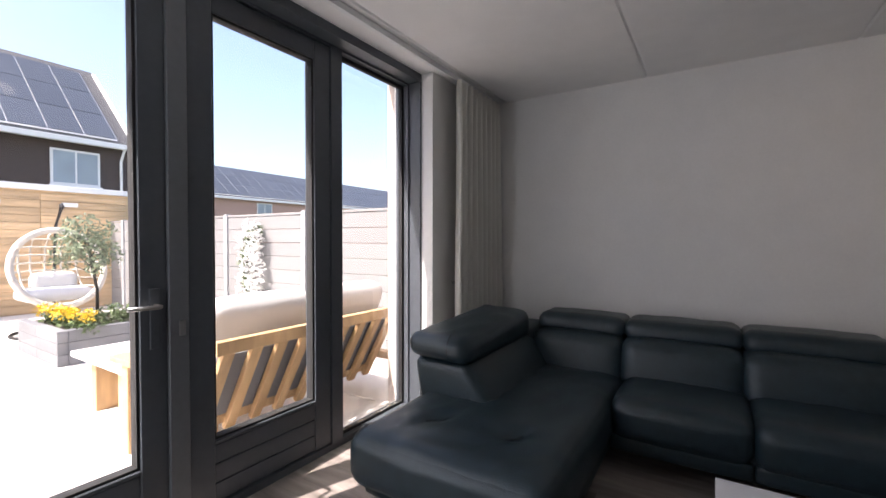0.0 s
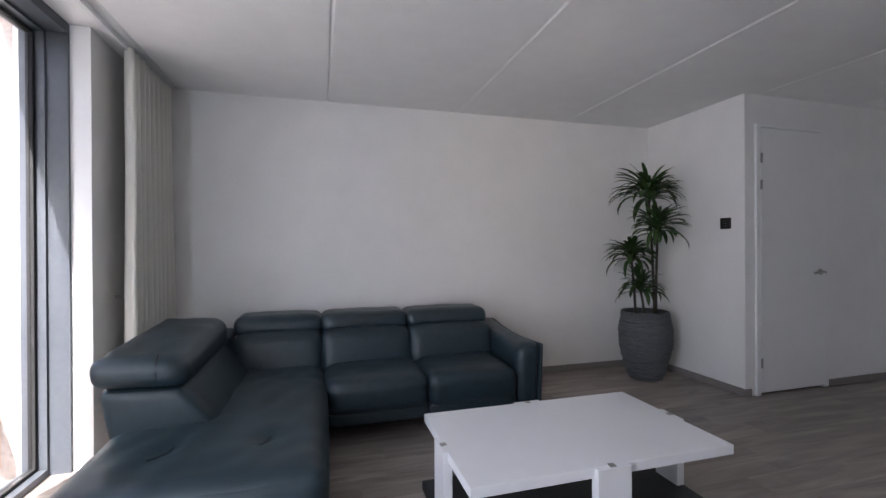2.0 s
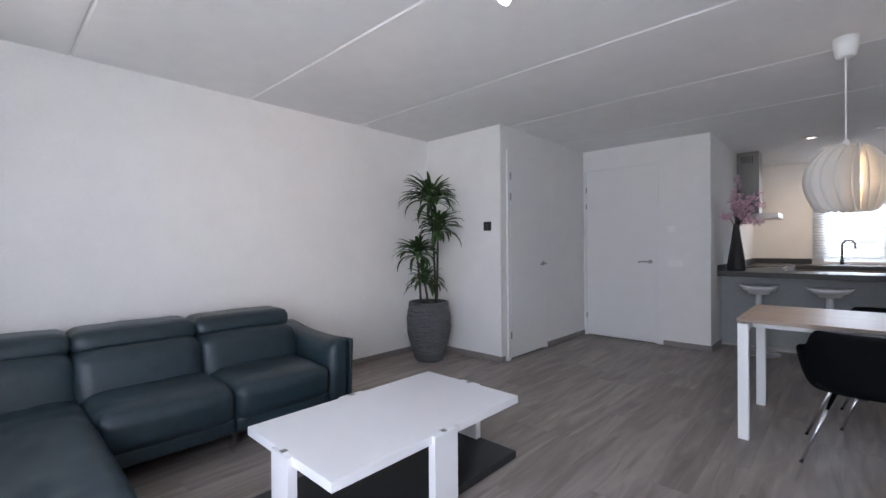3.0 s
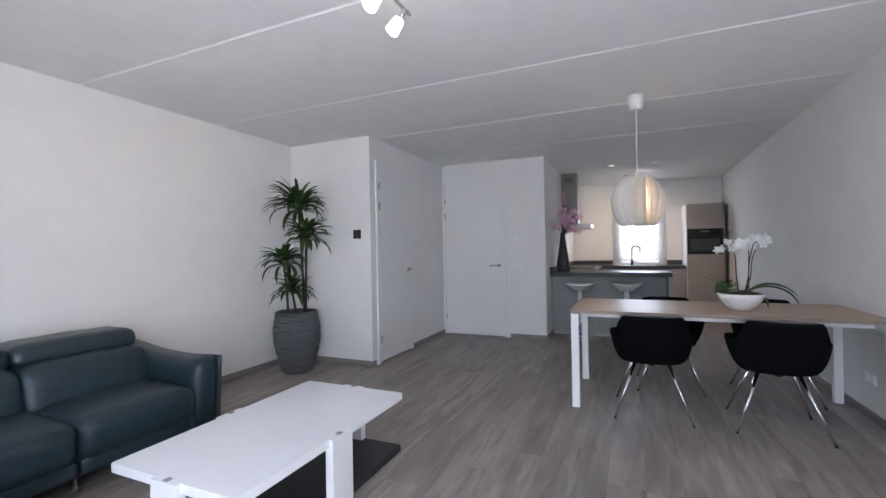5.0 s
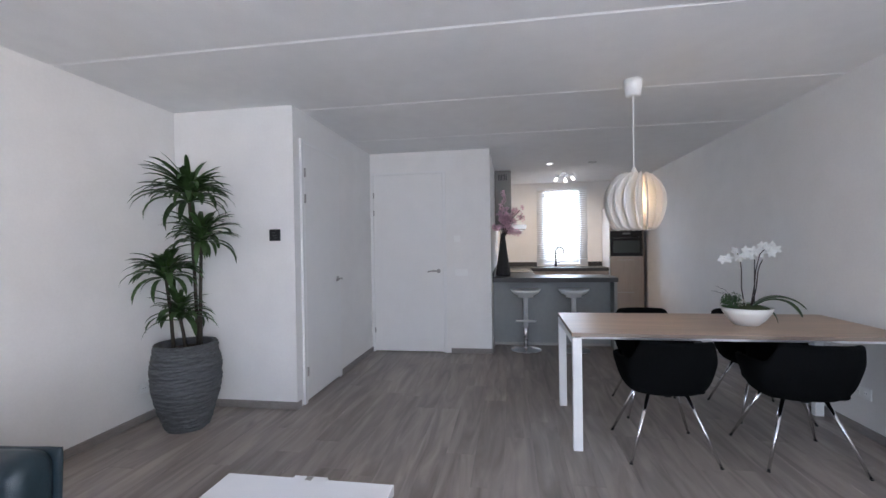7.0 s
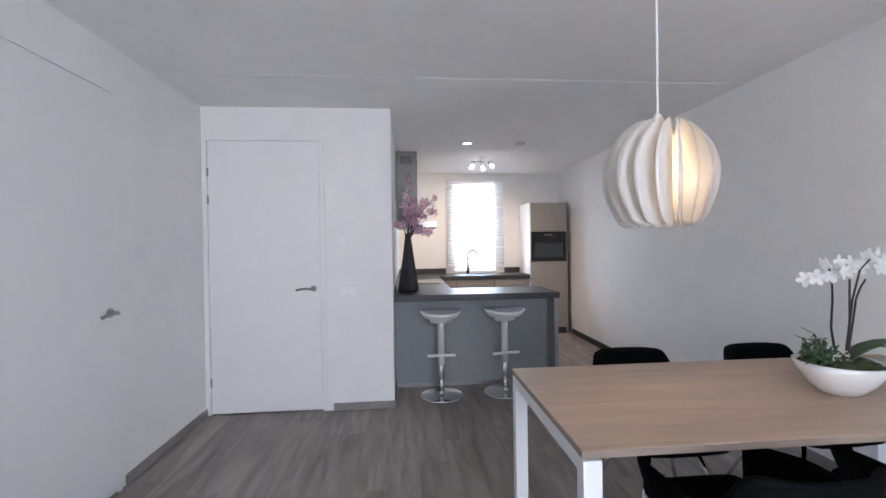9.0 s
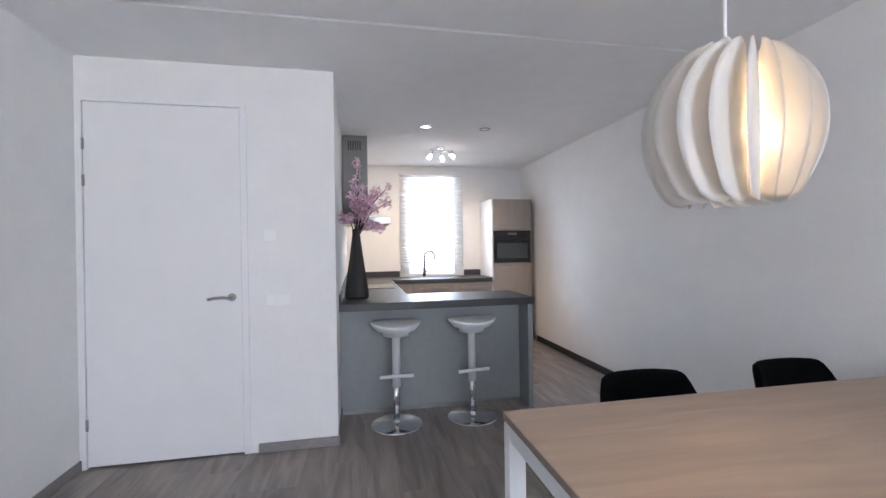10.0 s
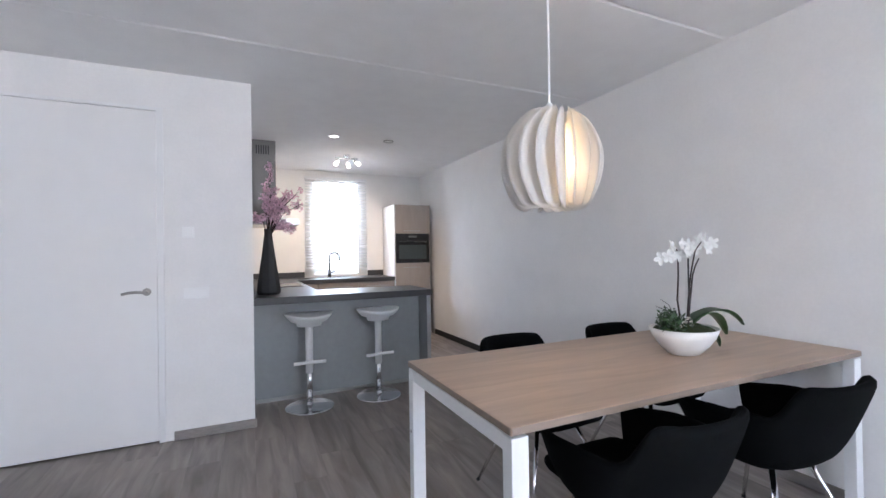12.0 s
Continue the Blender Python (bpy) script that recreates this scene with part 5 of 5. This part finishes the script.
def raised_planter():
    rnd = random.Random(8)
    p = thing("raised_planter", label="grey stone raised planter filled with soil", category="planter")
    x0, x1, y0, y1, top = -7.25, -5.93, 1.88, 3.33, 0.33
    for k in range(3):
        z0, z1 = GZ + k * 0.13, GZ + 0.127 + k * 0.13
        for a, b in ((x0, x0 + 0.66), (x0 + 0.664, x1)):
            part("block", box(a, b, y0, y0 + 0.1, z0, z1, bevel=0.006, seg=1), PLANTER, p)
        for a, b in ((y0 + 0.102, y0 + 0.70), (y0 + 0.704, y1)):
            part("block", box(x1 - 0.1, x1, a, b, z0, z1, bevel=0.006, seg=1), PLANTER, p)
    part("soil", box(x0 + 0.02, x1 - 0.102, y0 + 0.102, y1, GZ, top - 0.03), SOIL, p)
    rebase(p, -6.4, 2.6, GZ)
    f = thing("yellow_flowers", (-6.42, 2.05, 0.30), "bed of bright yellow flowers in the planter", "flowers")
    part("leaves", clumps([((-0.4 + 0.18 * k, 0.02 + 0.05 * (k % 3), 0.06), 0.12, 110) for k in range(6)], 0.035, rnd), SHRUB, f)
    part("blooms", clumps([((-0.5 + 0.2 * k, -0.02 + 0.06 * (k % 3), 0.17), 0.09, 70) for k in range(6)], 0.03, rnd), YELLOW, f)
    f = thing("planter_shrub", (-6.12, 2.62, 0.30), "low green shrubs along the planter edge", "shrub")
    part("leaves", clumps([((0.0, -0.35 + 0.2 * k, 0.08 + 0.04 * (k % 2)), 0.15, 170) for k in range(5)], 0.035, rnd), SHRUB, f)
    t2 = thing("olive_tree", (-6.68, 2.50, 0.28), "young olive tree with airy grey-green crown", "tree")
    part("trunk", tube([(0, 0, 0), (0.03, -0.01, 0.4), (0.0, -0.06, 0.8), (0.02, -0.10, 1.05)], 0.022, 8, 0.012), CANE, t2, "", True)
    spots = []
    for k in range(14):
        a, u = k * 2.4, k / 13
        tip = Vector((math.cos(a) * 0.30 * (1 - 0.5 * u), math.sin(a) * 0.32 * (1 - 0.5 * u) - 0.10, 0.72 + 0.55 * u))
        part("limb", tube([(0.01, -0.03 - 0.06 * u, 0.55 + 0.4 * u), tip], 0.008, 6, 0.003), CANE, t2)
        spots.append((tip, 0.13, 60))
        spots.append((tip * 0.7 + Vector((0, -0.03, 0.22)), 0.11, 32))
    part("crown", clumps(spots, 0.035, rnd), OLIVE, t2)
    w3 = thing("white_flower_climber", (-5.60, 4.0, GZ), "tall white flowering climber on the grey fence", "plant")
    spots, dark = [], []
    for k in range(26):
        z = 0.20 + 1.38 * k / 25
        spots.append(((0.16 * math.sin(k * 1.9) * (1 - 0.3 * k / 25) * 1.3, -0.05 + 0.02 * math.sin(k), z), 0.12, 34))
        if k % 3 == 0:
            dark.append(((0.2 * math.sin(k * 1.9 + 1.2), 0.0, z), 0.10, 90))
    part("blooms", clumps(spots, 0.05, rnd), PETAL, w3)
    part("leaves", clumps(dark, 0.045, rnd), SHRUB, w3)
    part("stem", tube([(0, 0, 0), (0.03, 0.02, 0.7), (0, 0.02, 1.5)], 0.012, 7), CANE, w3)


raised_planter()


def egg_chair():
    c = thing("hanging_egg_chair", (-8.2, 2.52, GZ), "white rope hanging egg chair on a dark metal stand", "hanging chair")
    part("stand_base", tube(arc((0, 0, 0.02), 0.5, 0, 2 * math.pi, 28, (1, 0, 0), (0, 1, 0)), 0.02, 8), DARKM, c, "", True)
    part("stand_arm", tube([(-0.5, 0.1, 0.02), (-0.62, 0.15, 0.8), (-0.5, 0.15, 1.6), (-0.15, 0.12, 1.92), (0.05, 0.08, 1.86)], 0.022, 8), DARKM, c, "", True)
    part("chain", tube([(0.05, 0.08, 1.86), (0.0, 0.0, 1.55)], 0.008, 6), DARKM, c)
    # open front towards the house, woven back behind it
    part("front_rim", tube(arc((0.15, 0, 0.97), 0.55, 0, 2 * math.pi, 40, (0.1, 0.94, 0), (-0.25, 0, 1)), 0.045, 10), ROPE, c, "", True)
    for k in range(9):
        a = math.pi * (k + 0.5) / 9
        y = 0.52 * math.cos(a)
        hgt = math.sqrt(max(0.02, 0.55 ** 2 - (y / 0.94) ** 2))
        part("woven_rib", tube([(0.15 - 0.25 * hgt, y, 0.97 + hgt)] + [(0.15 - 0.62 * math.sin(math.pi * q / 6) * hgt / 0.55 - 0.12 * math.cos(math.pi * q / 6), y, 0.97 + hgt * math.cos(math.pi * q / 6)) for q in range(1, 6)] + [(0.15 + 0.25 * hgt, y, 0.97 - hgt)], 0.013, 6), ROPE, c, "", True)
    for k in range(8):
        z = 0.97 - 0.42 + 0.12 * k
        hw = 0.94 * math.sqrt(max(0.02, 0.55 ** 2 - (z - 0.97) ** 2))
        dep = 0.62 * math.sqrt(max(0.02, 1 - ((z - 0.97) / 0.55) ** 2))
        part("woven_ring", tube([(0.15 - dep * math.sin(math.pi * q / 8), hw * math.cos(math.pi * q / 8), z) for q in range(9)], 0.012, 6), ROPE, c, "", True)
    part("seat_pad", cushion(-0.30, 0.22, -0.40, 0.40, 0.50, 0.66, r=0.07, puff=0.02, n=8), CUSH, c, "pale seat pad", True)
    part("back_pad", cushion(-0.34, -0.16, -0.22, 0.30, 0.62, 0.88, r=0.07, puff=0.02, n=8), CUSH, c, "pale cushion", True)


egg_chair()

# ---- patio tiles, near stretch as single tiles ----
bed = thing("patio_tiles", label="large pale concrete patio tiles", category="pavement", kind="structure")
tile_me = as_mesh("tile", box(0.004, 0.996, 0.004, 0.996, -0.06, 0.0, bevel=0.004, seg=1), CONC)
for i in range(9):
    for j in range(8):
        o = new("tile", tile_me)
        o.parent = bed
        o.location = (-2.31 - (i + 1) * 1.0, -4.0 + j * 1.0, GZ + 0.0)

# ---- laminate planks ----
fl = thing("floor", label="grey-brown oak laminate plank floor", category="floor", kind="structure")
PW, PL = 0.193, 1.38
rnd = random.Random(21)
rows = int((YS - YR) / PW) + 1
plank_cache = {}


def plank(x0, x1, y0, y1):
    key = (round(x1 - x0, 3), round(y1 - y0, 3))
    if key not in plank_cache:
        plank_cache[key] = as_mesh("plank", box(0.0002, key[0] - 0.0002, 0.0002, key[1] - 0.0002, -0.011, 0.0, bevel=0.0007, seg=1), PLANK)
    o = new("plank", plank_cache[key])
    o.parent = fl
    o.location = (x0, y0, 0.0)


for j in range(rows):
    y0, y1 = YR + j * PW, min(YS, YR + (j + 1) * PW)
    if y1 - y0 < 0.01:
        continue
    x = X0 - 0.24 - PL * rnd.random()
    while x < XE:
        a, b = max(x, X0 - 0.24), min(x + PL, XE)
        if b - a > 0.02:
            plank(a, b, y0, y1)
        x += PL
